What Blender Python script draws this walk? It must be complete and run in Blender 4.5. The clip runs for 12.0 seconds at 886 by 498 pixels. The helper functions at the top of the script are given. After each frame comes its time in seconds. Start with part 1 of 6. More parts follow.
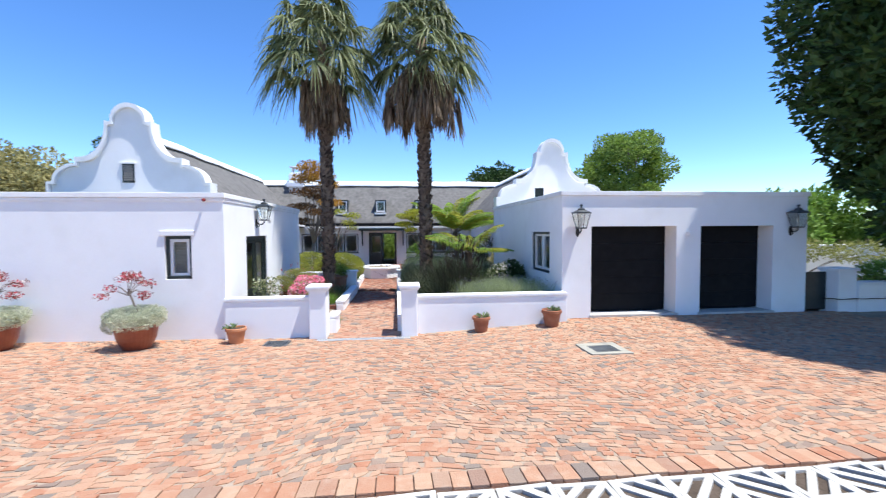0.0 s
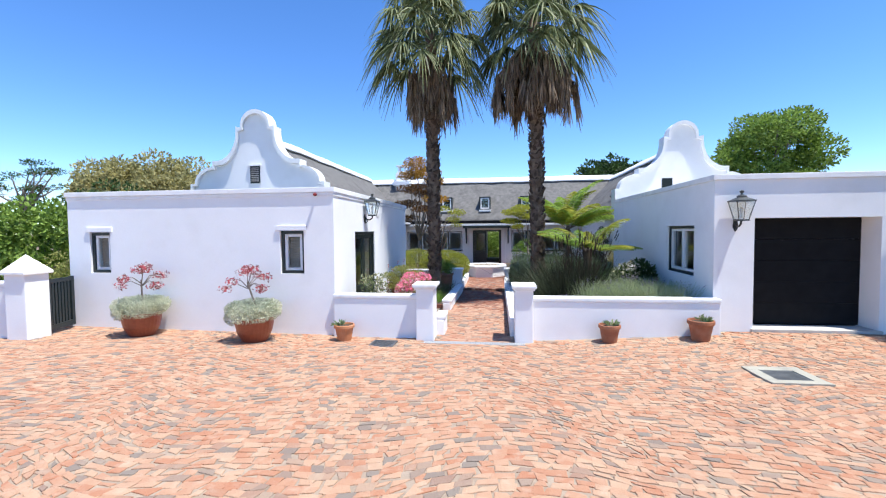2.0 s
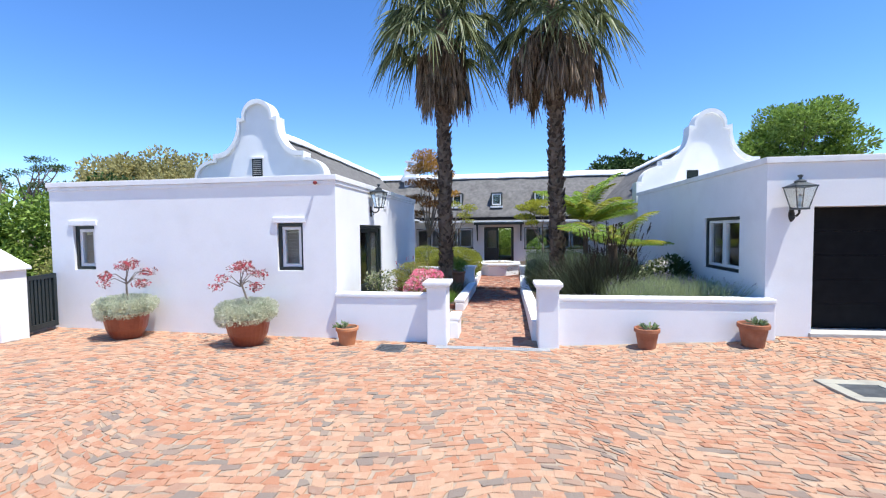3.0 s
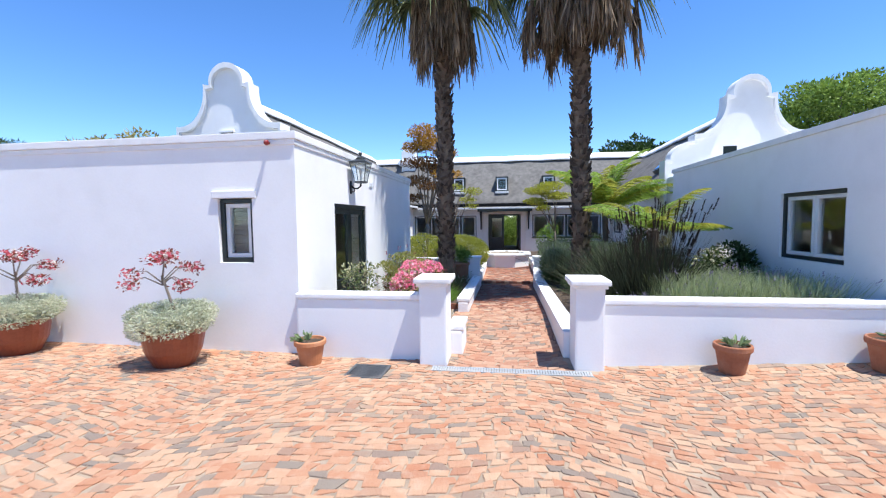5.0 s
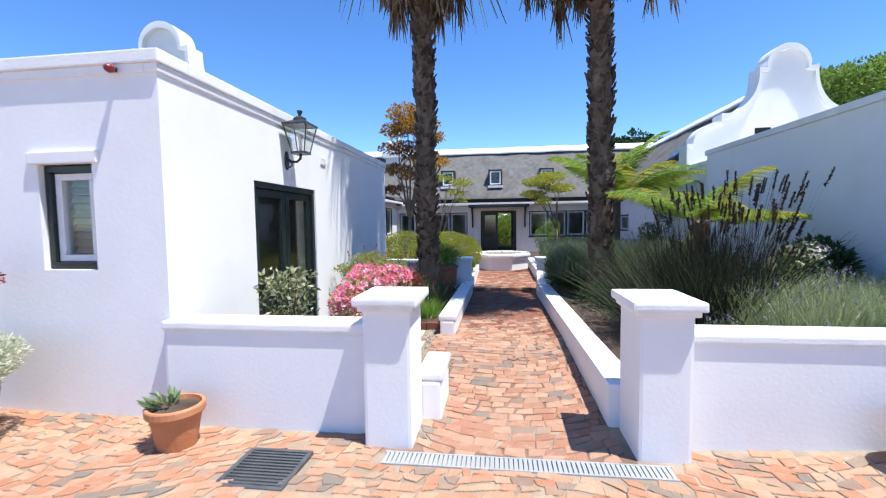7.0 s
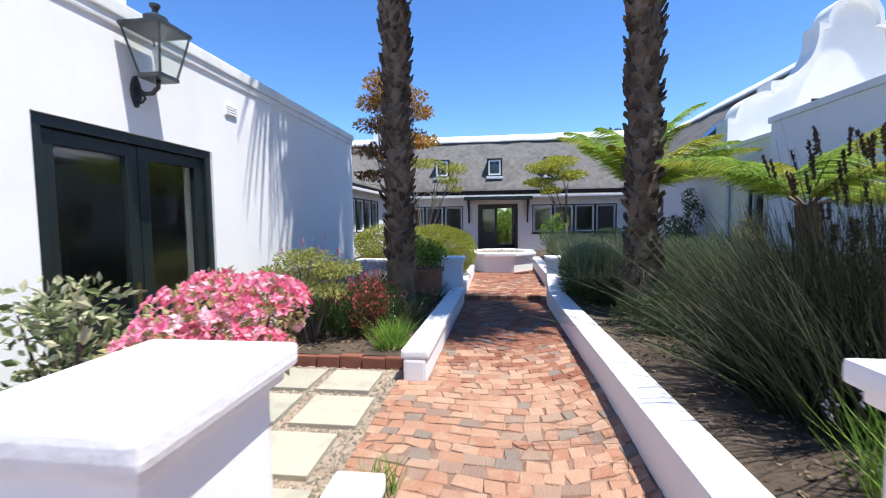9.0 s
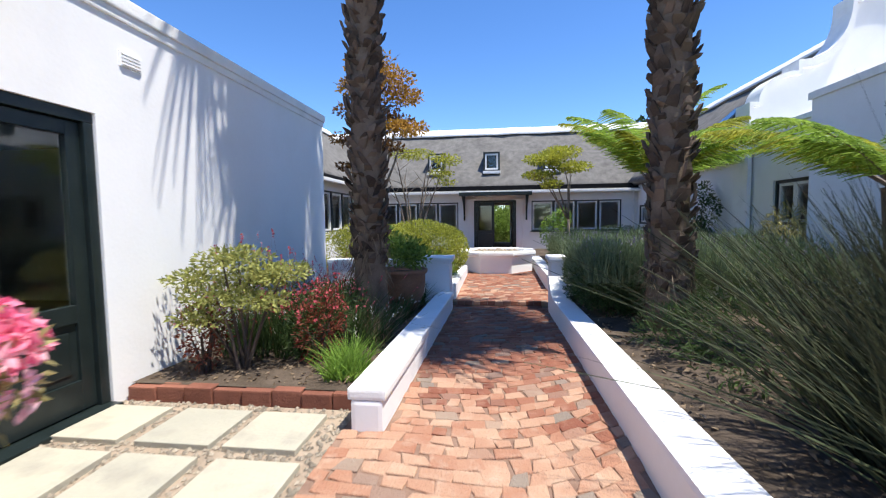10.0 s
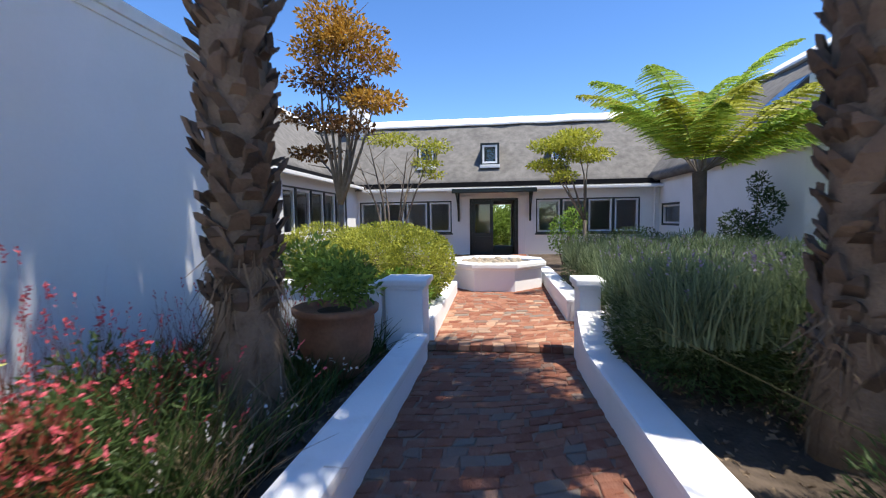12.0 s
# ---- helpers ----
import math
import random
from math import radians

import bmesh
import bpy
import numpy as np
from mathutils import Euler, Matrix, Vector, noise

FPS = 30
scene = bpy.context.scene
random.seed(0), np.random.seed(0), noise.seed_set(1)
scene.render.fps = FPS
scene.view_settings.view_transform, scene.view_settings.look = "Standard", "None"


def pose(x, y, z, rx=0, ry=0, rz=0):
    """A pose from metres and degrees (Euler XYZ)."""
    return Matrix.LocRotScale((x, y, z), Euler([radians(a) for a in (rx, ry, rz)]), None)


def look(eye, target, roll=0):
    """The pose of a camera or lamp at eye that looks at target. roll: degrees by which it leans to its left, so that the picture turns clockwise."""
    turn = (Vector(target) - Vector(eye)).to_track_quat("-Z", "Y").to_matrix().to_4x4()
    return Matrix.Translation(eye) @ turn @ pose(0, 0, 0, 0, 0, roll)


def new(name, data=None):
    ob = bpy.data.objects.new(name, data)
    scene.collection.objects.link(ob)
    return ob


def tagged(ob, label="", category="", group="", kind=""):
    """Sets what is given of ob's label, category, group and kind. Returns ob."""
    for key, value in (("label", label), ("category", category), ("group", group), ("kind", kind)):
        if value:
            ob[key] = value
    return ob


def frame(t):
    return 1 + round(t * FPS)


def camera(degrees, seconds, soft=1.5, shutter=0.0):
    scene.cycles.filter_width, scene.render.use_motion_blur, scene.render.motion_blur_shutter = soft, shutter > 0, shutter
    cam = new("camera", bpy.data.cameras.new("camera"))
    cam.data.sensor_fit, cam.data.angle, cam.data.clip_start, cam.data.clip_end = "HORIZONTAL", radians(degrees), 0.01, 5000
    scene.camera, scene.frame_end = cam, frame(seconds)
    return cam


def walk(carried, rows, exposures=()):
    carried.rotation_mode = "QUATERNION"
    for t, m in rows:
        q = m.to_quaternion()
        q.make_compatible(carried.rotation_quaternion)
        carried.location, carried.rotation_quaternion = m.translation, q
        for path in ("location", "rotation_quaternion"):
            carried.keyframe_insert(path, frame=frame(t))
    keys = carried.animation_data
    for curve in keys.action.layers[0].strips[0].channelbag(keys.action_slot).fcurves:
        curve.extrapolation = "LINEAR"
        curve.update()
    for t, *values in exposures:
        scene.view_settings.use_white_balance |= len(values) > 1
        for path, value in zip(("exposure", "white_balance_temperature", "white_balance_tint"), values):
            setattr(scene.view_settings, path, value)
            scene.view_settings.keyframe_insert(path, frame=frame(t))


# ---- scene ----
# camera and walk
cam = camera(91.7, 12.0, 1.1, 0.35)
EXPO = 0.863
PATH = [
    (0, (0.478, 0.578, 2.049), (0.694, 2.565, 1.963), -0.3),
    (0.5, (0.448, 0.677, 2.027), (0.445, 2.675, 1.942), -0.3),
    (1, (0.382, 0.885, 2.004), (0.231, 2.877, 1.92), -0.4),
    (1.5, (0.301, 1.104, 1.982), (0.098, 3.091, 1.898), -0.5),
    (2, (0.249, 1.444, 1.954), (0.0, 3.426, 1.867), -0.5),
    (2.5, (0.125, 1.816, 1.895), (-0.151, 3.795, 1.808), -0.5),
    (3, (0.056, 2.267, 1.825), (-0.233, 4.244, 1.735), -0.6),
    (3.2, (0.013, 2.439, 1.843), (-0.278, 4.415, 1.74), -0.7),
    (4.8, (-0.211, 3.982, 1.671), (-0.494, 5.958, 1.538), -0.8),
    (5, (-0.2, 4.234, 1.646), (-0.495, 6.208, 1.514), -0.7),
    (5.5, (-0.258, 4.733, 1.605), (-0.547, 6.707, 1.474), -0.8),
    (6, (-0.313, 5.288, 1.57), (-0.584, 7.265, 1.439), -0.8),
    (6.5, (-0.308, 5.829, 1.523), (-0.563, 7.808, 1.394), -0.8),
    (7, (-0.315, 6.417, 1.472), (-0.573, 8.396, 1.344), -0.8),
    (7.2, (-0.319, 6.637, 1.447), (-0.57, 8.617, 1.322), -0.8),
    (9, (-0.309, 8.603, 1.295), (-0.565, 10.582, 1.161), -0.7),
    (9.5, (-0.277, 9.113, 1.244), (-0.528, 11.093, 1.11), -0.7),
    (10, (-0.233, 9.66, 1.206), (-0.485, 11.639, 1.069), -0.7),
    (10.5, (-0.192, 10.176, 1.214), (-0.443, 12.155, 1.077), -0.7),
    (11, (-0.118, 10.657, 1.243), (-0.374, 12.636, 1.103), -0.6),
    (11.5, (-0.179, 11.299, 1.237), (-0.433, 13.278, 1.101), -0.8),
    (12, (-0.224, 11.951, 1.219), (-0.474, 13.931, 1.084), -0.8),
]
walk(cam, [(t, look(eye, target, roll)) for t, eye, target, roll in PATH], [(0, EXPO + 0.03, 6500, 8), (7, EXPO + 0.03, 6550, 8), (9, EXPO + 0.03, 6700, 8), (12, EXPO + 0.11, 7150, 9)])

# world and sun: a clear summer noon, the sun high over the garage side
SUN = Vector((0.34, -0.13, 1.0)).normalized()
world = bpy.data.worlds.new("World")
scene.world = world
world.use_nodes = True
wn = world.node_tree.nodes
sky = wn.new("ShaderNodeTexSky")
sky.sky_type = "NISHITA"
sky.sun_disc = False
sky.sun_elevation = math.asin(SUN.z)
sky.sun_rotation = math.atan2(SUN.x, SUN.y)
sky.air_density, sky.dust_density, sky.ozone_density, sky.altitude = 0.85, 0.0, 4.2, 700
wn["Background"].inputs["Strength"].default_value = 0.15
hue = wn.new("ShaderNodeHueSaturation")
hue.inputs["Saturation"].default_value = 1.2
hue.inputs["Hue"].default_value = 0.507
world.node_tree.links.new(sky.outputs["Color"], hue.inputs["Color"])
world.node_tree.links.new(hue.outputs["Color"], wn["Background"].inputs["Color"])
sun = new("sun", bpy.data.lights.new("sun", "SUN"))
sun.data.energy, sun.data.angle, sun.data.color = 4.167, radians(0.55), (1.0, 0.975, 0.945)
sun.matrix_basis = look(SUN * 60, (0, 0, 0))

# ---- materials ----


def surf(name, a, b, scale=4.0, rough=0.8, bump=0.2, bscale=40.0, vary="", spread=0.0, metal=0.0, stain=None, glow=0.0, spec=0.5):
    """Two tones mixed by noise at a large and a small scale, with fine relief; vary: 'object' or 'island' shifts each piece."""
    m = bpy.data.materials.new(name)
    m.use_nodes = True
    nt = m.node_tree
    n, l = nt.nodes, nt.links
    bsdf = n["Principled BSDF"]
    tc = n.new("ShaderNodeTexCoord")
    big, small = n.new("ShaderNodeTexNoise"), n.new("ShaderNodeTexNoise")
    big.inputs["Scale"].default_value, small.inputs["Scale"].default_value = scale, bscale
    big.inputs["Detail"].default_value, small.inputs["Detail"].default_value = 5.0, 6.0
    for k in (big, small):
        l.new(tc.outputs["Object"], k.inputs["Vector"])
    add = n.new("ShaderNodeMath")
    add.operation = "MULTIPLY_ADD"
    add.inputs[1].default_value = 0.35
    l.new(small.outputs["Fac"], add.inputs[0])
    l.new(big.outputs["Fac"], add.inputs[2])
    ramp = n.new("ShaderNodeMapRange")
    ramp.inputs["From Min"].default_value, ramp.inputs["From Max"].default_value = 0.4, 0.95
    fac = add.outputs[0]
    if vary:
        if vary == "object":
            r = n.new("ShaderNodeObjectInfo").outputs["Random"]
        else:
            r = n.new("ShaderNodeNewGeometry").outputs["Random Per Island"]
        sh = n.new("ShaderNodeMath")
        sh.operation = "MULTIPLY_ADD"
        sh.inputs[1].default_value = spread
        l.new(r, sh.inputs[0])
        l.new(fac, sh.inputs[2])
        fac = sh.outputs[0]
        ramp.inputs["From Max"].default_value = 0.95 + spread
    l.new(fac, ramp.inputs["Value"])
    mix = n.new("ShaderNodeMix")
    mix.data_type = "RGBA"
    mix.inputs["A"].default_value, mix.inputs["B"].default_value = (*a, 1), (*b, 1)
    l.new(ramp.outputs[0], mix.inputs["Factor"])
    col = mix.outputs["Result"]
    if stain:
        st = n.new("ShaderNodeTexNoise")
        st.inputs["Scale"].default_value, st.inputs["Detail"].default_value = stain[1], 7.0
        l.new(tc.outputs["Object"], st.inputs["Vector"])
        sr = n.new("ShaderNodeMapRange")
        sr.inputs["From Min"].default_value, sr.inputs["From Max"].default_value = 0.52, 0.78
        sr.inputs["To Max"].default_value = stain[2]
        l.new(st.outputs["Fac"], sr.inputs["Value"])
        m2 = n.new("ShaderNodeMix")
        m2.data_type = "RGBA"
        m2.inputs["B"].default_value = (*stain[0], 1)
        l.new(col, m2.inputs["A"])
        l.new(sr.outputs[0], m2.inputs["Factor"])
        col = m2.outputs["Result"]
    l.new(col, bsdf.inputs["Base Color"])
    bsdf.inputs["Roughness"].default_value = rough
    bsdf.inputs["Metallic"].default_value = metal
    bsdf.inputs["Specular IOR Level"].default_value = spec
    if bump:
        bp = n.new("ShaderNodeBump")
        bp.inputs["Strength"].default_value, bp.inputs["Distance"].default_value = bump, 0.01
        l.new(small.outputs["Fac"], bp.inputs["Height"])
        l.new(bp.outputs["Normal"], bsdf.inputs["Normal"])
    return m


def leafy(name, a, b, through_light=0.35, rough=0.55, vary="island", c=None):
    """Leaves: two tones by leaf, part of the light passing through them."""
    m = bpy.data.materials.new(name)
    m.use_nodes = True
    n, l = m.node_tree.nodes, m.node_tree.links
    bsdf, out = n["Principled BSDF"], n["Material Output"]
    r = n.new("ShaderNodeNewGeometry").outputs["Random Per Island"]
    tc, nz = n.new("ShaderNodeTexCoord"), n.new("ShaderNodeTexNoise")
    nz.inputs["Scale"].default_value = 2.2
    l.new(tc.outputs["Object"], nz.inputs["Vector"])
    mx = n.new("ShaderNodeMath")
    mx.operation = "MULTIPLY_ADD"
    mx.inputs[1].default_value = 0.6
    l.new(r, mx.inputs[0])
    l.new(nz.outputs["Fac"], mx.inputs[2])
    ramp = n.new("ShaderNodeValToRGB")
    e = ramp.color_ramp.elements
    e[0].position, e[0].color = 0.35, (*a, 1)
    e[1].position, e[1].color = 1.05 if not c else 0.8, (*b, 1)
    if c:
        k = ramp.color_ramp.elements.new(1.0)
        k.color = (*c, 1)
    l.new(mx.outputs[0], ramp.inputs["Fac"])
    l.new(ramp.outputs["Color"], bsdf.inputs["Base Color"])
    bsdf.inputs["Roughness"].default_value = rough
    bsdf.inputs["Specular IOR Level"].default_value = 0.3
    tr, ms = n.new("ShaderNodeBsdfTranslucent"), n.new("ShaderNodeMixShader")
    l.new(ramp.outputs["Color"], tr.inputs["Color"])
    ms.inputs["Fac"].default_value = through_light
    l.new(bsdf.outputs[0], ms.inputs[1])
    l.new(tr.outputs[0], ms.inputs[2])
    l.new(ms.outputs[0], out.inputs["Surface"])
    return m


def clear_glass(name, tint=(0.9, 0.95, 0.94)):
    m = bpy.data.materials.new(name)
    m.use_nodes = True
    b = m.node_tree.nodes["Principled BSDF"]
    b.inputs["Base Color"].default_value = (*tint, 1)
    b.inputs["Roughness"].default_value = 0.02
    b.inputs["IOR"].default_value = 1.45
    b.inputs["Transmission Weight"].default_value = 1.0
    return m


WHITE = surf("limewashed plaster", (0.80, 0.80, 0.80), (0.86, 0.86, 0.86), 1.1, 0.9, 0.12, 35, stain=((0.70, 0.69, 0.67), 1.6, 0.35), spec=0.2)
TRIM = surf("white painted wood", (0.74, 0.74, 0.73), (0.82, 0.82, 0.81), 6, 0.45, 0.1, 90)
COPE = surf("white painted coping", (0.80, 0.80, 0.79), (0.86, 0.86, 0.85), 2, 0.85, 0.3, 50, stain=((0.5, 0.5, 0.48), 3.0, 0.4), spec=0.2)
DARK = surf("dark green gloss paint", (0.008, 0.014, 0.014), (0.016, 0.024, 0.024), 8, 0.35, 0.1, 60)
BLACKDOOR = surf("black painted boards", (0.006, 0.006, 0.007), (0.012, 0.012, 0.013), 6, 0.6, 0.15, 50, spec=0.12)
IRON = surf("black wrought iron", (0.012, 0.012, 0.012), (0.03, 0.03, 0.03), 20, 0.45, 0.2, 120)
PEWTER = surf("grey lantern metal", (0.05, 0.055, 0.055), (0.12, 0.13, 0.13), 20, 0.4, 0.2, 90, metal=0.6)
THATCH = surf("weathered thatch", (0.115, 0.11, 0.105), (0.20, 0.192, 0.18), 5.0, 1.0, 1.0, 28, stain=((0.065, 0.062, 0.058), 1.6, 0.5), spec=0.1)
SHEET = surf("grey roof sheeting", (0.10, 0.10, 0.10), (0.17, 0.168, 0.165), 3, 0.85, 0.1, 30)
GLASS = clear_glass("window glass")
LAMPGLASS = clear_glass("lantern glass", (0.95, 0.98, 0.97))
ROOM = surf("dim interior paint", (0.25, 0.23, 0.2), (0.32, 0.3, 0.27), 2, 0.9, 0.1, 30)
BLIND = surf("louvre slats", (0.30, 0.28, 0.25), (0.42, 0.39, 0.35), 6, 0.5, 0.1, 60)
JOINT = surf("sandy joint", (0.25, 0.19, 0.14), (0.42, 0.34, 0.26), 5, 1.0, 0.6, 80, stain=((0.16, 0.13, 0.1), 3, 0.5), spec=0.1)
REDJOINT = surf("dusty red joint", (0.16, 0.09, 0.065), (0.32, 0.215, 0.16), 6, 1.0, 0.6, 80, spec=0.1)
SOIL = surf("dry garden soil", (0.05, 0.038, 0.028), (0.13, 0.10, 0.078), 5, 1.0, 1.0, 45, spec=0.1)
EDGE = surf("edging brick", (0.15, 0.05, 0.03), (0.29, 0.11, 0.07), 8, 0.85, 0.5, 60, vary="object", spread=0.6)
SLAB = surf("sandstone slab", (0.30, 0.295, 0.25), (0.48, 0.435, 0.335), 3, 0.9, 0.4, 50, vary="object", spread=0.8, stain=((0.25, 0.235, 0.20), 5, 0.7))
GRAVEL = surf("gravel stones", (0.13, 0.11, 0.085), (0.46, 0.39, 0.30), 4, 0.9, 0.3, 60, vary="island", spread=1.4)
CONCRETE = surf("pale concrete", (0.42, 0.40, 0.36), (0.58, 0.56, 0.51), 3, 0.95, 0.5, 60, stain=((0.25, 0.24, 0.21), 3, 0.6))
GALV = surf("bright galvanised steel", (0.36, 0.38, 0.39), (0.5, 0.52, 0.53), 10, 0.5, 0.2, 60, metal=0.3)
STEEL = surf("galvanised grate", (0.07, 0.08, 0.085), (0.16, 0.17, 0.175), 10, 0.5, 0.2, 60, metal=0.5)
TERRA = surf("terracotta", (0.42, 0.16, 0.065), (0.56, 0.24, 0.11), 6, 0.8, 0.3, 50, stain=((0.5, 0.36, 0.26), 7, 0.35))
GLAZE = surf("glazed red-brown pot", (0.20, 0.042, 0.018), (0.32, 0.085, 0.038), 5, 0.35, 0.15, 40, stain=((0.12, 0.04, 0.02), 5, 0.5))
DARKPOT = surf("dark terracotta", (0.25, 0.085, 0.04), (0.38, 0.15, 0.075), 6, 0.8, 0.3, 50, stain=((0.4, 0.27, 0.19), 7, 0.3))
OLDPOT = surf("weathered brown pot", (0.16, 0.07, 0.035), (0.30, 0.15, 0.08), 5, 0.7, 0.3, 40, stain=((0.10, 0.06, 0.04), 6, 0.5))
BARK = surf("grey bark", (0.13, 0.105, 0.085), (0.24, 0.20, 0.165), 10, 0.95, 0.8, 45)
PALMBARK = surf("palm boots", (0.026, 0.019, 0.015), (0.21, 0.155, 0.12), 6, 0.95, 0.8, 50, vary="island", spread=0.8, spec=0.1)
PALMFOOT = surf("palm foot fibre", (0.12, 0.085, 0.06), (0.24, 0.18, 0.13), 6, 1.0, 1.0, 60, spec=0.1)
RUST = surf("red alarm dome", (0.16, 0.012, 0.012), (0.24, 0.022, 0.018), 6, 0.35, 0.0, 40)
BULB = surf("lamp bulb", (0.75, 0.73, 0.68), (0.8, 0.78, 0.72), 6, 0.2, 0.0, 40)
BRASS = surf("brass handle", (0.5, 0.36, 0.14), (0.62, 0.46, 0.2), 10, 0.3, 0.1, 60, metal=1.0)
WATER = surf("dark basin water", (0.03, 0.035, 0.03), (0.06, 0.065, 0.055), 4, 0.08, 0.1, 10)


def brick_mat(name, vary, a=(0.375, 0.155, 0.085), b=(0.475, 0.33, 0.22), worn=(0.50, 0.40, 0.30)):
    """Worn clay pavers: orange to pink, some grey-black ones."""
    m = surf(name, a, b, 7, 0.9, 0.6, 70, vary=vary, spread=1.1, spec=0.25, stain=(worn, 11, 0.5))
    n, l = m.node_tree.nodes, m.node_tree.links
    bsdf = n["Principled BSDF"]
    n["Bump"].inputs["Distance"].default_value = 0.02
    col = bsdf.inputs["Base Color"].links[0].from_socket
    if vary == "object":
        r = n.new("ShaderNodeObjectInfo").outputs["Random"]
    else:
        r = n.new("ShaderNodeNewGeometry").outputs["Random Per Island"]
    w = n.new("ShaderNodeTexWhiteNoise")
    w.noise_dimensions = "1D"
    l.new(r, w.inputs["W"])
    rp = n.new("ShaderNodeValToRGB")
    rp.color_ramp.interpolation = "LINEAR"
    e = rp.color_ramp.elements
    e[0].position, e[0].color = 0.76, (0, 0, 0, 1)
    e[1].position, e[1].color = 0.97, (0.85, 0.85, 0.85, 1)
    l.new(w.outputs["Value"], rp.inputs["Fac"])
    mx = n.new("ShaderNodeMix")
    mx.data_type = "RGBA"
    mx.inputs["B"].default_value = (0.19, 0.17, 0.145, 1)
    l.new(rp.outputs["Color"], mx.inputs["Factor"])
    l.new(col, mx.inputs["A"])
    l.new(mx.outputs["Result"], bsdf.inputs["Base Color"])
    return m


BRICK, BRICKS = brick_mat("clay paver", "object"), brick_mat("clay pavers", "island")
REDS = ((0.32, 0.135, 0.082), (0.455, 0.30, 0.205), (0.49, 0.385, 0.29))
# redder far pavers, their colour also darkened to deepen the palm shade
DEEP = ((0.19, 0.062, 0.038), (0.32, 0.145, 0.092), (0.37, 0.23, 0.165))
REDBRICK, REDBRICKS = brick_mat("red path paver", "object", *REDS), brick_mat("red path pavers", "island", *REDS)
DEEPBRICK, DEEPBRICKS = brick_mat("shade-deepened red paver", "object", *DEEP), brick_mat("shade-deepened red pavers", "island", *DEEP)
L_DARK = leafy("dark tree leaves", (0.014, 0.032, 0.009), (0.06, 0.115, 0.026), 0.12)
L_FRESH = leafy("fresh green leaves", (0.08, 0.16, 0.02), (0.24, 0.38, 0.07))
L_MID = leafy("mid green tree leaves", (0.045, 0.095, 0.014), (0.29, 0.41, 0.08))
L_OLIVE = leafy("olive yellow leaves", (0.15, 0.145, 0.045), (0.50, 0.45, 0.20))
L_BUSH = leafy("clipped bush leaves", (0.08, 0.12, 0.02), (0.46, 0.47, 0.08))
L_YEL = leafy("lime yellow leaves", (0.11, 0.135, 0.028), (0.40, 0.40, 0.125))
L_MAPLE = leafy("copper maple leaves", (0.16, 0.075, 0.015), (0.52, 0.29, 0.045))
L_BRONZE = leafy("bronze maple leaves", (0.05, 0.022, 0.012), (0.22, 0.11, 0.035))
L_GREY = leafy("silver cushion leaves", (0.33, 0.38, 0.24), (0.68, 0.69, 0.54))
L_LAV = leafy("lavender leaves", (0.10, 0.15, 0.07), (0.27, 0.35, 0.17))
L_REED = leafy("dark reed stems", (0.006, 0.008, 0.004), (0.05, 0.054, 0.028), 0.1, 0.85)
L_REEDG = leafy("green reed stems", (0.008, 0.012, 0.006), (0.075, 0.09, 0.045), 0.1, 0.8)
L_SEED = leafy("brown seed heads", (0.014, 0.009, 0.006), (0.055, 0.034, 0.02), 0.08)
L_VAR = leafy("cream-edged leaves", (0.04, 0.07, 0.02), (0.16, 0.20, 0.08), 0.3, c=(0.55, 0.53, 0.34))
L_FERN = leafy("tree fern fronds", (0.11, 0.21, 0.025), (0.38, 0.52, 0.10), 0.5)
L_FERNY = leafy("yellowing fern fronds", (0.17, 0.21, 0.02), (0.47, 0.47, 0.07), 0.45)
L_PALM = leafy("fan palm leaves", (0.03, 0.048, 0.016), (0.23, 0.26, 0.11), 0.28)
L_DEAD = leafy("dead palm fronds", (0.06, 0.038, 0.022), (0.30, 0.22, 0.145), 0.15, 0.8)
L_GRASS = leafy("grass blades", (0.08, 0.16, 0.02), (0.22, 0.36, 0.06))
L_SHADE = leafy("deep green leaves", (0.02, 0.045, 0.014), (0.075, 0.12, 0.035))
F_PINK = leafy("pink azalea petals", (0.75, 0.045, 0.20), (0.92, 0.36, 0.46), 0.35)
F_PALE = leafy("pale pink petals", (0.80, 0.30, 0.42), (0.92, 0.66, 0.70), 0.35)
F_RED = leafy("red petals", (0.37, 0.018, 0.035), (0.66, 0.15, 0.18), 0.3)
F_WHITE = leafy("white petals", (0.6, 0.55, 0.5), (0.85, 0.8, 0.78), 0.3)
L_REDLEAF = leafy("dark red leaves", (0.10, 0.02, 0.015), (0.26, 0.07, 0.04), 0.3)
L_LAVD = leafy("lavender hedge leaves", (0.06, 0.095, 0.045), (0.22, 0.28, 0.15))
L_LAVF = leafy("young lavender leaves", (0.16, 0.21, 0.09), (0.46, 0.51, 0.27))
F_MAUVE = leafy("mauve spikes", (0.12, 0.09, 0.16), (0.30, 0.25, 0.36), 0.2)

# ---- builders ----
RNG = np.random.default_rng(7)


